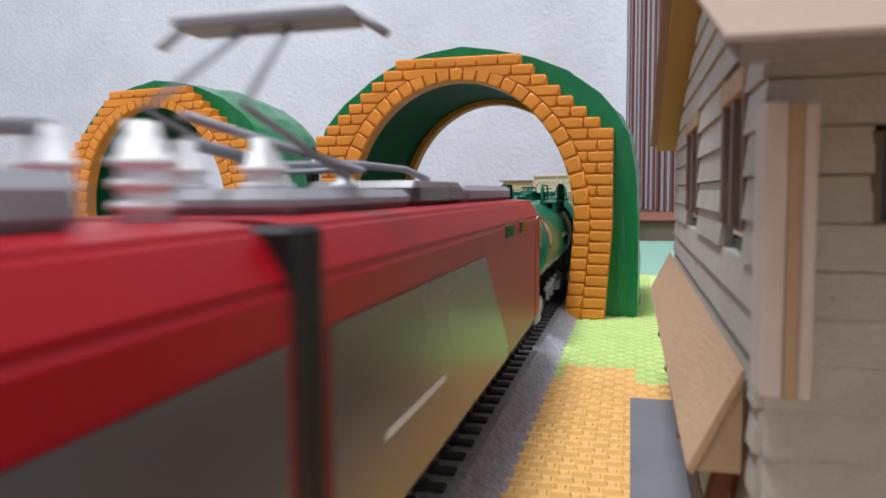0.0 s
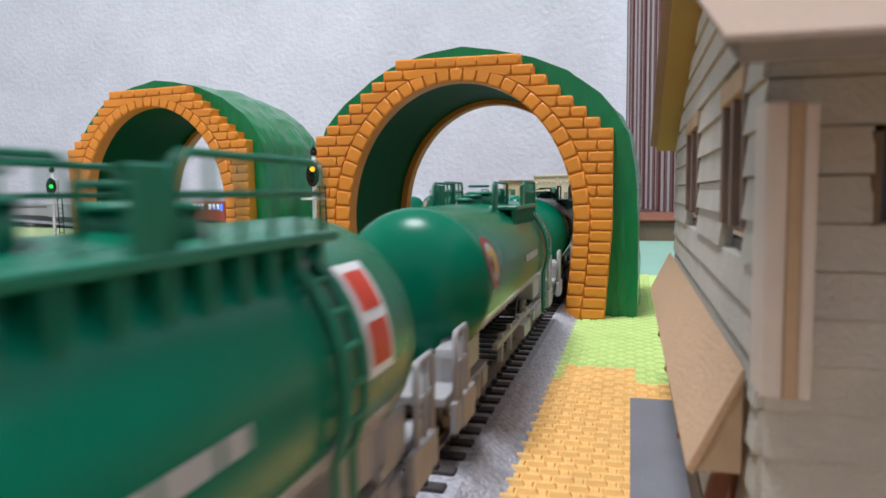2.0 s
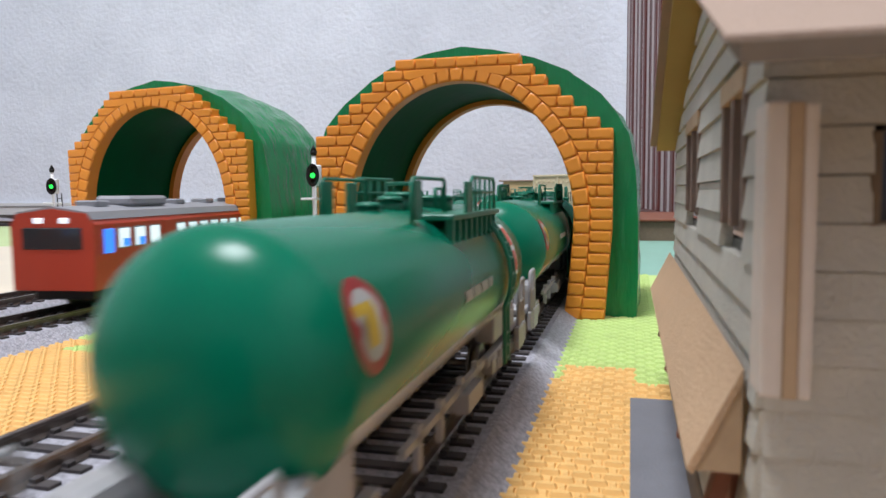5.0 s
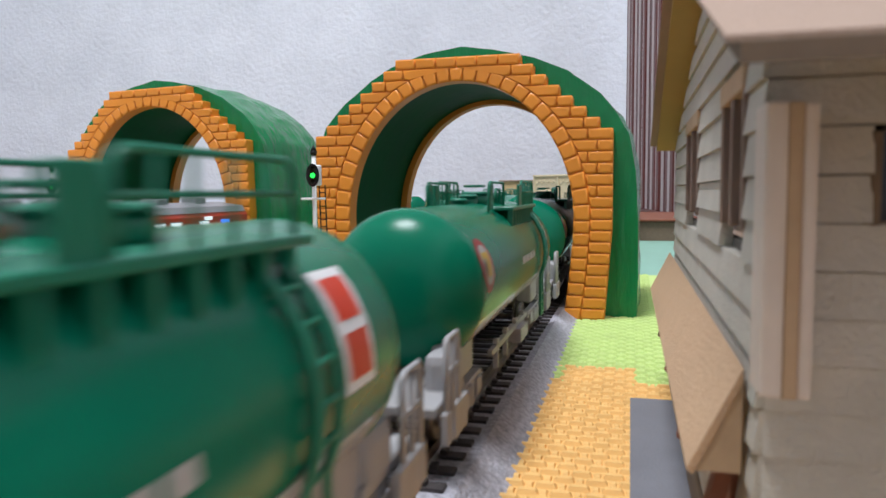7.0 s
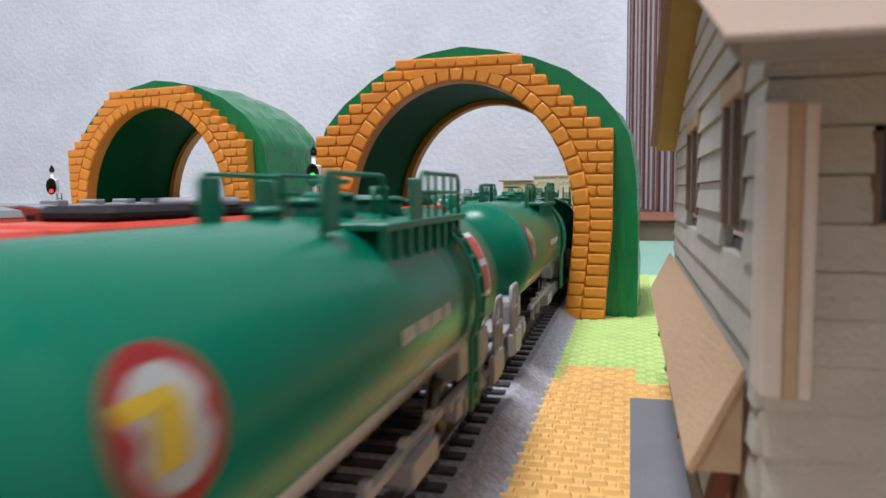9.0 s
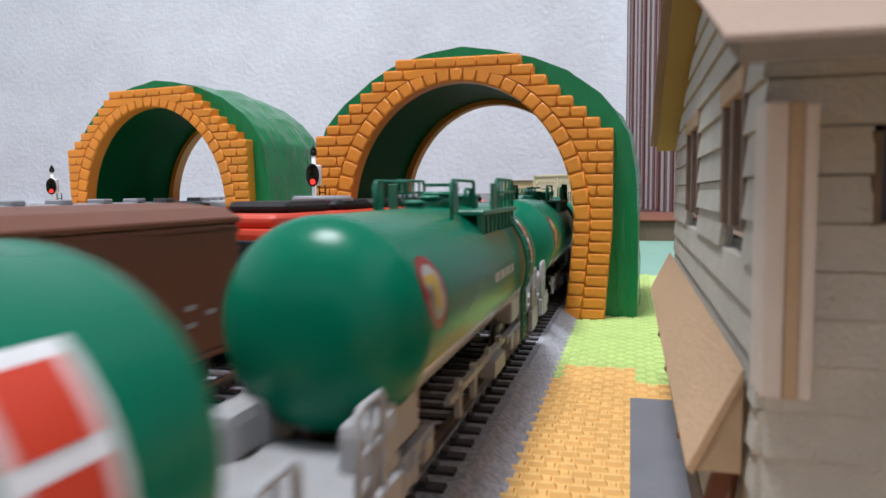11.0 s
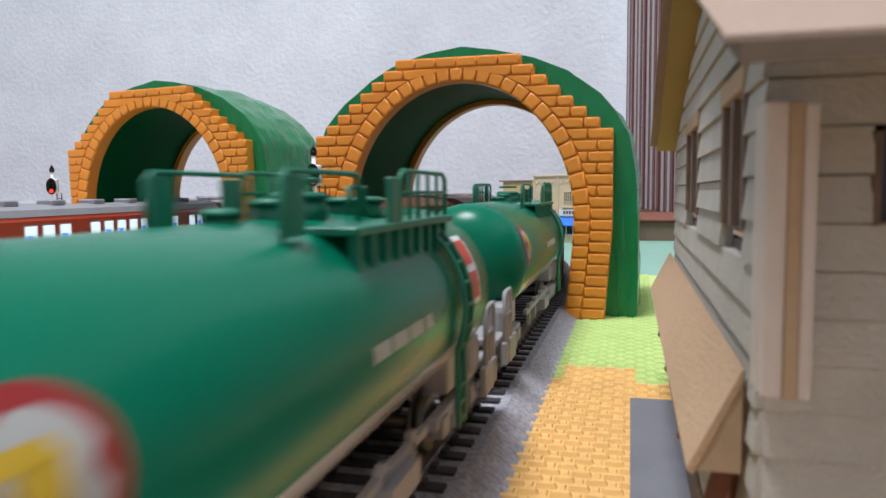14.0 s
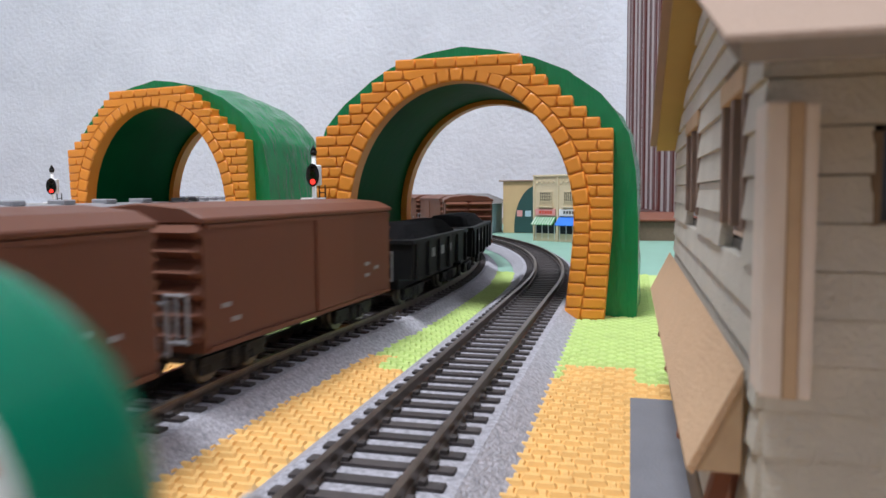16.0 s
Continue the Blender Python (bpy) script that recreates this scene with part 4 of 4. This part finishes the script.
# ---- the station house beside the camera ----
def station_house():
    h = thing("station_house", "greige clapboard card station house with brown roof", "model house")
    XW, YN, YF = 12.0, 72.0, 208.0
    ridge_y, ridge_z, eave_n, eave_f = 128.0, 95.0, (45.0, 64.5), (214.0, 68.5)

    def roof_z(y):
        if y < ridge_y:
            return eave_n[1] + (ridge_z - eave_n[1]) * (y - eave_n[0]) / (ridge_y - eave_n[0])
        return ridge_z + (eave_f[1] - ridge_z) * (y - ridge_y) / (eave_f[0] - ridge_y)

    # gable wall towards the tracks, with two window openings, each clapboard lapped over the next
    # dark backing shows through the narrow gaps as painted shadow under each board
    gable = part("gable_wall", bevbox(XW + 1.4, XW + 2.4, YN + 1.4, YF, 0, 50, 0), M["clap_shadow"], h, "clapboarded gable wall")
    wins = [(83.0, 103.0, 52.0, 67.5), (138.0, 166.0, 52.0, 68.5)]
    pitch = 4.43
    z = 0.0
    while z < 93:
        z1 = z + pitch
        spans = [(YN, YF)]
        if z >= 66:
            inv = (z1 - eave_n[1]) / (ridge_z - eave_n[1])
            spans = [(max(YN, eave_n[0] + inv * (ridge_y - eave_n[0])), min(YF, eave_f[0] - (z1 - eave_f[1]) / (ridge_z - eave_f[1]) * (eave_f[0] - ridge_y)))]
        for a, b, w0, w1 in wins:
            if z1 > w0 + 0.6 and z < w1 - 0.6:
                spans = [q for s in spans for q in ((s[0], min(s[1], a)), (max(s[0], b), s[1])) if q[1] - q[0] > 0.5] if any(s[0] < b and s[1] > a for s in spans) else spans
        for y0, y1 in spans:
            if y1 - y0 < 1:
                continue
            jig = random.uniform(-0.15, 0.15)
            part("clapboard", prism([(XW - 0.45 + jig * 0.3, z + 0.1), (XW + 1.4, z + 0.1), (XW + 1.4, z1 - 0.08), (XW + 0.1, z1 - 0.08)], y0, y1, "y"), M["clap"], gable)
        z = z1
    # added near-black sheet; its colour stands for the unlit room behind the windows
    part("gable_backing", prism([(YN + 1.5, 50), (YF, 50), (YF, 68), (ridge_y, ridge_z - 1.5), (YN + 1.5, 74)], XW + 9, XW + 10, "x"), M["ink_and_shade"], h, "near-black sheet standing for the shaded interior")
    for a, b, w0, w1 in wins:
        win = part("window_frame", bevbox(XW + 1.6, XW + 2.6, a - 1, b + 1, w0 - 1, w0 + 0.6, 0.1), M["frame"], h, "grey-brown window frame")
        for y in (a, b - 1.6, (a + b) / 2 - 0.6):
            part("jamb", bevbox(XW - 0.4, XW + 2.4, y, y + 1.6, w0, w1, 0.15), M["frame"], win)
        for z in (w0 + 4.5, w0 + 9.5, w1 - 1.2):
            part("glazing_bar", bevbox(XW + 0.6, XW + 1.8, a, b, z, z + 0.9, 0.1), M["cardedge"], win)
        part("head_board", bevbox(XW - 0.6, XW + 2.0, a, b, w1 - 0.4, w1 + 2.4, 0.1), M["plycore"], win)
    # wall towards the camera
    # same darkened backing, giving this wall its shadow lines
    front = part("front_wall", bevbox(XW + 2.5, 95, YN + 1.5, YN + 2.5, 0, 68, 0), M["clap_shadow"], h, "clapboarded front wall")
    z = 0.0
    while z < 68:
        for x0, x1 in (((XW + 0.4, 21.0), (32.5, 95.0)) if 53.0 < z + pitch / 2 < 62 else ((XW + 0.4, 95.0),)):
            part("clapboard", prism([(YN - 0.45, z + 0.1), (YN + 1.5, z + 0.1), (YN + 1.5, z + pitch - 0.08), (YN + 0.1, z + pitch - 0.08)], x0, x1, "x"), M["clap"], front)
        z += pitch
    w = part("window_frame", bevbox(20.6, 33, YN + 0.2, YN + 1.2, 52.2, 53.4, 0.1), M["cardedge"], h, "dark front window frame")
    part("pane", bevbox(21, 32.5, YN + 1.0, YN + 1.5, 53, 61.5, 0), M["glass"], w)
    for x in (20.8, 26.5, 31.8):
        part("glazing_bar", bevbox(x, x + 0.9, YN - 0.1, YN + 1.0, 53, 61.5, 0.1), M["cardedge"], w)
    # corner post of three-layered ply
    post = part("corner_post", bevbox(10.9, 12.75, 65.5, 70.9, 38.3, 63.7, 0.35, 2), M["ply"], h, "pale three-layer plywood corner post")
    part("core_layer", bevbox(12.75, 13.95, 65.6, 70.9, 38.3, 63.6, 0.1), M["plycore"], post)
    part("outer_layer", bevbox(13.95, 15.1, 65.6, 70.9, 38.3, 63.5, 0.35, 2), M["ply"], post)
    # roof: two card slopes of two layers, overhanging the gable
    for y0, z0, y1, z1, nm in ((*eave_n, ridge_y, ridge_z, "near"), (ridge_y, ridge_z, *eave_f, "far")):
        part("roof_slope", prism([(y0 + 0.1, z0 + 0.38), (y1, z1 + 0.38), (y1, z1 + 0.75), (y0 + 0.1, z0 + 0.75)], 5.2, 96, "x"), M["roofcard"], h, "plain brown card roof slope")
        # far underside is painted mustard for the mats' bounced light
        part("roof_lining", prism([(y0, z0 - 0.95), (y1, z1 - 0.95), (y1, z1 + 0.35), (y0, z0 + 0.35)], 7.0 if nm == "far" else 6.0, 96, "x"), M["bounce_lit"] if nm == "far" else M["cardedge"], h)
    # awning over the platform side
    aw = part("awning", prism([(XW - 0.8, 38.4), (5.9, 27.6), (6.5, 27.0), (XW - 0.8, 37.2)], 76, 218, "y"), M["card"], h, "brown card awning along the gable")
    part("awning_end", prism([(XW - 0.8, 37.4), (6.4, 27.4), (XW - 0.8, 27.4)], 76.2, 77.4, "y"), M["plycore"], aw, "tan triangular awning end")
    part("awning_end", prism([(XW - 0.8, 37.4), (6.4, 27.4), (XW - 0.8, 27.4)], 216.6, 217.8, "y"), M["plycore"], aw)
    part("brace", prism([(XW - 0.9, 27.3), (XW - 2.6, 27.3), (XW - 6.0, 14.0), (XW - 6.0, 0.8), (XW - 4.4, 0.8), (XW - 4.4, 13.5)], 79, 81.5, "y"), M["wood"], aw, "red-brown timber brace")
    for y in (120, 165, 205):
        part("brace", prism([(XW - 0.9, 27.0), (XW - 2.2, 27.0), (XW - 4.2, 16.0), (XW - 0.9, 14.0)], y, y + 2.0, "y"), M["wood"], aw)
    part("plinth", bevbox(XW - 0.9, XW + 1.2, YN - 0.5, YF, 1.25, 8, 0.2), M["cardedge"], h, "dark plinth board")
    part("door_panel", bevbox(XW - 1.0, XW + 0.3, 82, 98, 8, 27, 0.2), M["wood"], h, "red-brown timber door")


station_house()


# ---- signals ----
def signal(loc, rz, aspects, label):
    """A colour-light signal; each lens is a half-dark ball that turns to show its lamp."""
    s = thing("railway_signal", label, "railway signal", "colour-light signals", loc, rz)
    bm = bmesh.new()
    cyl(bm, (0, 0, 0), (0, 0, 74), 1.1, 10, 0.95)
    mast = part("mast", bm, M["white"], s, "thin white mast")
    bm = bmesh.new()
    cyl(bm, (0, 0, 73.5), (0, 0, 75.5), 1.3, 8, 1.6)
    cyl(bm, (0, 0, 75.5), (0, 0, 78), 1.4, 8, 0.3)
    part("finial", bm, M["black"], mast)
    part("base", bevbox(-3.5, 3.5, -3, 3, 0, 2.4, 0.4), M["black"], s, "black foot")
    part("base_box", bevbox(1.0, 4.0, -1.8, 1.8, 2.0, 14, 0.3), M["black"], s)
    outline = [(2.9 * math.cos(a) - 0.6, 64.5 + 5.2 * math.sin(a)) for a in [i * math.tau / 24 for i in range(24)]]
    head = part("backplate", prism(outline, -2.6, -1.6, "y"), M["black"], s, "black oval backplate")
    part("lamp_house", bevbox(-0.8, 3.4, -1.6, 2.4, 59.8, 69.2, 0.5), M["white"], s, "white lamp housing")
    for z in (67.2, 64.4, 61.6):
        bm = bmesh.new()
        for i in range(9):
            a = math.pi * i / 9
            b = math.pi * (i + 1) / 9
            q = [(1.35 * math.cos(t) - 0.6, y, z + 1.35 * math.sin(t)) for t, y in ((a, -2.6), (b, -2.6), (b, -5.0), (a, -5.0))]
            bm.faces.new([bm.verts.new(v) for v in q])
        part("hood", bm, M["black"], head)
    plate = part("stage", bevbox(-6.0, 5.0, -2.2, 2.2, 53.4, 54.4, 0.2), M["white"], s, "white service platform")
    part("stage", bevbox(-2.5, 3.5, -1.5, 1.5, 31, 32, 0.2), M["white"], s)
    bm = bmesh.new()
    for x in (3.4, 6.0):
        cyl(bm, (x, 0, 1), (x - 1.2, 0, 60), 0.35, 6)
    for i in range(18):
        zz = 4 + i * 3.1
        cyl(bm, (3.4 - 1.2 * zz / 60, 0, zz), (6.0 - 1.2 * zz / 60, 0, zz), 0.28, 6)
    part("ladder", bm, M["black"], s, "thin black ladder")
    lenses = {}
    for colour, z in (("y", 67.2), ("g", 64.4), ("r", 61.6)):
        bm = bmesh.new()
        bmesh.ops.create_uvsphere(bm, u_segments=12, v_segments=8, radius=1.15)
        for f in bm.faces:
            f.material_index = 0 if f.calc_center_median().y < 0 else 1
            f.smooth = True
        ob = part("lens", bm, [M["lamp" + colour], M["black"]], s, "signal lens lit at times")
        ob.location = Vector((-0.6, -2.9, z)) * MM
        lenses[colour] = ob
    return s, lenses


sig_a, lenses_a = signal((-139, 300, 0), radians(24), (), "white mast signal with black oval head beside the near tunnel")
sig_b, lenses_b = signal((-355.5, 378, -2.4), radians(38), (), "white mast signal with black oval head beyond the outer track")


# ---- small hut with red roof ----
def hut():
    h = thing("trackside_hut", "small grey stone hut with bright red roof", "model hut", "", (-158, 232, 0), radians(8))
    part("plinth", bevbox(-9, 9, -7, 7, 0, 9, 0.6), M["stone"], h, "grey stone plinth")
    part("wall", bevbox(-6.5, 6.5, -5, 5, 9, 22, 0.4), M["stone"], h)
    part("opening", bevbox(-3.5, 3.5, -5.4, -4.6, 12, 18, 0.2), M["glass"], h, "dark window")
    part("step", bevbox(-7, 7, -12, -7, 0, 5, 0.5), M["stone"], h)
    for sgn in (-1, 1):
        part("roof_slope", prism([(0, 35.0), (0, 36.2), (sgn * 10.5, 25.2), (sgn * 10.5, 24.0)], -8.5, 8.5, "x"), M["redroof"], h, "bright red roof slope")
    part("roof_gable", prism([(-9, 24.5), (9, 24.5), (0, 35)], -6.0, 6.0, "x"), M["wood"], h)
    for x in (-5.5, 5.5):
        part("corner_timber", bevbox(x - 0.7, x + 0.7, -5.6, -4.6, 9, 24.5, 0.2), M["wood"], h)


hut()


# ---- the toy town beyond the curve ----
def shop_row():
    h = thing("shop_building", "cream two-storey shop row with striped and blue awnings", "model building", "", (-109, 834, -0.5), radians(-30))
    part("wall", bevbox(0, 100, 0, 50, 0, 74, 0.5), M["shop"], h, "cream plastic facade")
    part("parapet", bevbox(-1, 101, -1.5, 51, 73.6, 76, 0.4), M["shop"], h)
    for b in range(3):
        x0 = b * 33.5
        part("pilaster", bevbox(x0 - 0.6, x0 + 1.6, -1.4, 0.2, 0, 73.6, 0.2), M["shop"], h)
        for i in range(9):
            part("dentil", bevbox(x0 + 3 + i * 3.4, x0 + 5.4 + i * 3.4, -1.0, 0.2, 65.5 + (i % 2) * 2.2, 67.5 + (i % 2) * 2.2, 0.1), M["shop"], h)
        win = part("window_frame", bevbox(x0 + 8, x0 + 27, -1.2, 0.3, 40, 57.5, 0.2), M["shop"], h, "cream window with balcony bars")
        part("pane", bevbox(x0 + 9.5, x0 + 25.5, -1.35, -1.1, 46, 56, 0), M["glass"], win)
        for i in range(7):
            part("bar", bevbox(x0 + 9.5 + i * 2.5, x0 + 10.2 + i * 2.5, -2.2, -1.3, 40, 56, 0), M["shop"], win)
        for z in (45.5, 49, 52.5):
            part("bar", bevbox(x0 + 9, x0 + 26, -2.2, -1.3, z, z + 0.7, 0), M["shop"], win)
        part("sill", bevbox(x0 + 7, x0 + 28, -3.0, 0, 38.5, 40, 0.2), M["shop"], win)
        sign = part("sign_board", bevbox(x0 + 3, x0 + 31, -1.8, 0.2, 29.5, 37.0, 0.3), M["pink" if b == 0 else "white"], h, "pink shop sign" if b == 0 else "white shop sign")
        for i in range(5):
            part("lettering_bar", bevbox(x0 + 9 + i * 3.8, x0 + 11.6 + i * 3.8, -2.0, -1.7, 31.5, 35, 0), M["markred" if b == 0 else "ink_and_shade"], sign)
        out = [(0.2, 28.5), (-9, 19.5), (-9, 18.6), (0.2, 27.4)]
        if b == 0:
            aw = part("awning", prism(out, x0 + 2, x0 + 32, "x"), M["awngreen"], h, "green and white striped awning")
            for i in range(8):
                part("stripe", prism([(a, c + 0.15) for a, c in out], x0 + 3 + i * 3.7, x0 + 4.2 + i * 3.7, "x"), M["white"], aw)
        else:
            part("awning", prism(out, x0 + 2, x0 + 32, "x"), M["awnblue"], h, "plain blue awning")
        front = part("shopfront", bevbox(x0 + 3, x0 + 31, -0.6, 0.2, 9, 25, 0.1), M["glass"], h, "dark shop window")
        for i in range(4):
            part("mullion", bevbox(x0 + 3 + i * 8.8, x0 + 3.9 + i * 8.8, -1.2, -0.4, 2, 25, 0.1), M["white"], front)
        part("stall_board", bevbox(x0 + 2, x0 + 32, -1.0, 0.2, 0, 9, 0.2), M["shop"], h)


shop_row()


def side_house():
    h = thing("side_building", "tan building with a dark green arched gable panel", "model building", "", (-172, 985, -0.5), radians(-12))
    part("wall", bevbox(0, 52, 0, 60, 0, 71, 0.5), M["tan"], h, "tan plastic wall")
    part("roof", bevbox(-5, 54, -3, 62, 71, 73, 0.4), M["roofcard"], h, "flat tan roof slab")
    arc = [(52, 0.6), (17, 0.6)] + [(52 - 35 * math.cos(a), 8 + 58 * math.sin(a)) for a in [math.pi / 2 * i / 14 for i in range(15)]]
    part("green_panel", prism(arc, -0.8, 0.4, "y"), M["shopgreen"], h, "dark green arched panel")
    part("poster", bevbox(21, 29, -1.2, -0.7, 23, 31.5, 0.1), M["pink"], h, "small pink poster")
    part("poster", bevbox(33, 41.5, -1.2, -0.7, 23, 31, 0.1), M["cyan"], h, "small pale blue poster")


side_house()


def blue_house():
    h = thing("blue_house", "pale blue house with a low grey hipped roof", "model house", "", (-205, 965, -0.5), radians(-10))
    part("wall", bevbox(-60, 15, 0, 60, 0, 41, 0.4), M["cyan"], h, "pale blue clapboard wall")
    bm = bmesh.new()
    loft(bm, [[(-66, -6, 41), (28, -6, 41), (28, 66, 41), (-66, 66, 41)], [(-40, 28, 55), (4, 28, 55), (4, 32, 55), (-40, 32, 55)]], smooth=False)
    part("roof", bm, M["greyroof"], h, "grey hipped roof")
    for x in (0, -24, -48):
        w = part("window", bevbox(x, x + 11, -0.8, 0.2, 16, 34, 0.1), M["white"], h, "white framed window")
        part("pane", bevbox(x + 1.2, x + 9.8, -1.0, -0.7, 26, 33, 0), M["glass"], w)
        part("pane", bevbox(x + 1.2, x + 9.8, -1.0, -0.7, 17, 24.5, 0), M["glass"], w)


blue_house()


# ---- slatted screen at the room's edge ----
def slatted_screen():
    a, b = Vector((-8, 1830, 0)), Vector((76, 1150, 0))
    d = (b - a)
    ang = math.atan2(d.y, d.x)
    n = 22
    s = thing("slatted_screen", "dark red slatted folding screen with bright metal strips", "screen", "", a, ang)
    L = d.length
    for i in range(n):
        x0 = L * i / n
        w = L / n
        part("slat", bevbox(x0 + 1.5, x0 + w - 3.5, -6 + (i % 3) * 2.5, 8, 20, 1500, 1.5), M["slat"], s)
        if i % 2 == 0:
            part("metal_strip", bevbox(x0 + w - 2.2, x0 + w - 1.2, -6.5, -2, 20, 1500, 0.2), M["chrome"], s, "bright metal strip")
    part("bottom_rail", bevbox(0, L, -14, 10, 12, 20, 0.8), M["slat"], s, "dark red bottom rail")
    part("base_cabinet", bevbox(0, L, -8, 30, FLOOR, 12, 1), M["cardedge"], s, "dark brown base")


slatted_screen()


def low_cabinet():
    c = thing("low_cabinet", "dark brown low wooden cabinet at the board's edge", "cabinet")
    part("body", bevbox(7, 78, 846, 1140, FLOOR, 21.5, 0.8), M["cardedge"], c, "dark brown timber body")
    part("top", bevbox(5, 80, 842, 1144, 21.6, 24, 0.6), M["wood"], c, "red-brown timber top")


low_cabinet()

bmc = tube([(-560, 430, FLOOR + 2), (-500, 455, FLOOR + 2), (-440, 470, FLOOR + 4), (-425, 440, FLOOR + 3), (-405, 415, FLOOR + 2), (-372, 392, FLOOR + 2)], 1.6, 8)
tagged(part("signal_cable", bmc, M["cable"]), "thin dark red cable lying on the floor", "cable")


def ride(line, s_of_t, away):
    """Rows for a car whose middle is at s_of_t(t) along the line."""
    rows = []
    t = 0.0
    while t < 16.01:
        s = s_of_t(t)
        p, w = line.at(s), line.way(s)
        if not away:
            w = -w
        ang = math.atan2(w.y, w.x)
        rows.append((t, Matrix.Translation((p + Vector((0, 0, RAIL))) * MM) @ Matrix.Rotation(ang, 4, "Z")))
        t += 0.5
    return rows


# train A comes towards the camera: wagon k has its middle at A0 + k * WAGON at 14.6 s
A_SPEED, A_MID = 142.3, 172.0
LAST = 11
first_tanker = make_tanker("green tank wagon with round badge on grey bogies")
tankers = [first_tanker] + [copy_thing(first_tanker, Matrix.Identity(4)) for _ in range(LAST)]
electric_front = make_electric("leading half of a red and grey electric locomotive", False)
electric_rear = make_electric("rear half of a red and grey electric locomotive with pantograph", True)

# train B runs away from the camera on the second track
B_SPEED, B_HEAD = 150.0, 210.0
diesel = make_diesel("orange diesel locomotive with black roof vents")
diesels = [diesel, copy_thing(diesel, Matrix.Identity(4))]
boxcar = make_boxcar("brown covered freight car with ribbed ends")
boxcars = [boxcar] + [copy_thing(boxcar, Matrix.Identity(4)) for _ in range(5)]
hopper = make_hopper("black hopper wagon heaped with coal")
hoppers = [hopper, copy_thing(hopper, Matrix.Identity(4))]
reefer = make_boxcar("white refrigerator car on the far track", "white", 62, "refrigerator_car")
tail_brown = make_boxcar("brown covered freight car on the far track")
tail_second = copy_thing(tail_brown, Matrix.Identity(4))
brake_van = make_caboose("black brake van at the end of the far train")

# railcars on the inner tracks
railcar = make_railcar("vermilion railcar with lit windows and grey roof unit")
railcars_c = [railcar, copy_thing(railcar, Matrix.Identity(4))]
railcar_plain = make_railcar("vermilion railcar with a row of lit windows", blue=False)
railcars_d = [railcar_plain] + [copy_thing(railcar_plain, Matrix.Identity(4)) for _ in range(4)]


def aspect(lens, changes):
    """Turn a lens to its lit half (True) or its dark half at the given times."""
    rows, on = [], None
    for t, lit in changes:
        a0, a1 = (180 if on is False else 0), (0 if lit else 180)
        if on is None or on == lit:
            rows.append((t, a1))
        else:
            rows += [(t - 0.1, a0), (t - 0.066, a0 + (a1 - a0) / 3), (t - 0.033, a0 + (a1 - a0) * 2 / 3), (t, a1)]
        on = lit
    rows.append((16.0, rows[-1][1]))
    at0 = lens.location.copy()
    walk(lens, [(t, Matrix.Translation(at0) @ Matrix.Rotation(radians(a), 4, "Z")) for t, a in rows])


def rear_c(t):
    """Where the rear of the railcars on the third track is: they come round slowly, then run in."""
    marks = ((0.0, 1610), (4.0, 886), (6.4, 478), (7.4, 318), (16.0, -1240))
    for (t0, s0), (t1, s1) in zip(marks, marks[1:]):
        if t <= t1:
            return s0 + (s1 - s0) * (t - t0) / (t1 - t0)
    return marks[-1][1]


def pace_a(t):
    """How far the leading train has drawn ahead of or fallen behind its even pace."""
    marks = ((0.0, 0.0), (1.5, -2.0), (3.0, 1.5), (4.0, -2.2), (6.5, -1.0), (7.5, 1.0), (8.5, 3.4), (9.0, 2.4), (11.5, -0.5), (12.5, -2.5), (14.0, -0.5), (16.0, 0.0))
    for (t0, a), (t1, b) in zip(marks, marks[1:]):
        if t <= t1:
            return a + (b - a) * (t - t0) / (t1 - t0)
    return 0.0


def motions():
    aspect(lenses_a["y"], [(0, True), (3.0, False)])
    aspect(lenses_a["g"], [(0, False), (3.0, True), (9.9, False)])
    aspect(lenses_a["r"], [(0, False), (9.9, True)])
    aspect(lenses_b["y"], [(0, False)])
    aspect(lenses_b["g"], [(0, True), (8.3, False)])
    aspect(lenses_b["r"], [(0, False), (8.3, True)])
    for k, ob in enumerate(tankers):
        walk(ob, ride(T1, lambda t: A_MID + (k - 11) * WAGON - A_SPEED * (t - 14.6) + pace_a(t), False))
    for j, ob in enumerate((electric_rear, electric_front)):
        walk(ob, ride(T1, lambda t: A_MID - 14 - 11 * WAGON - 158 - j * 170.5 - A_SPEED * (t - 14.6) + pace_a(t), False))
    offs = [103, 338] + [528, 665, 802] + [946, 1052] + [1175.5, 1310.5, 1445.5]
    cars = diesels + boxcars[:3] + hoppers + boxcars[3:6]
    for off, ob in zip(offs, cars):
        walk(ob, ride(T2, lambda t: B_HEAD - off + B_SPEED * (t - 8.2), True))
    # the tail of an earlier train on the same track, far round the curve
    for off, ob in ((0, reefer), (129, tail_brown), (252, tail_second), (354, brake_van)):
        walk(ob, ride(T2, lambda t: 2127 - off + (275 if t < 4.5 else 0) * (t - 2.5) + (550 + 90 * (t - 4.5) if t >= 4.5 else 0), True))
    for j, ob in enumerate(railcars_c):
        walk(ob, ride(T3, lambda t: rear_c(t) - 120 - j * 242, False))
    for j, ob in enumerate(railcars_d):
        walk(ob, ride(T4, lambda t: 277 + 120 + (2 - j) * 242 + 90 * (t - 14.4), True))


motions()
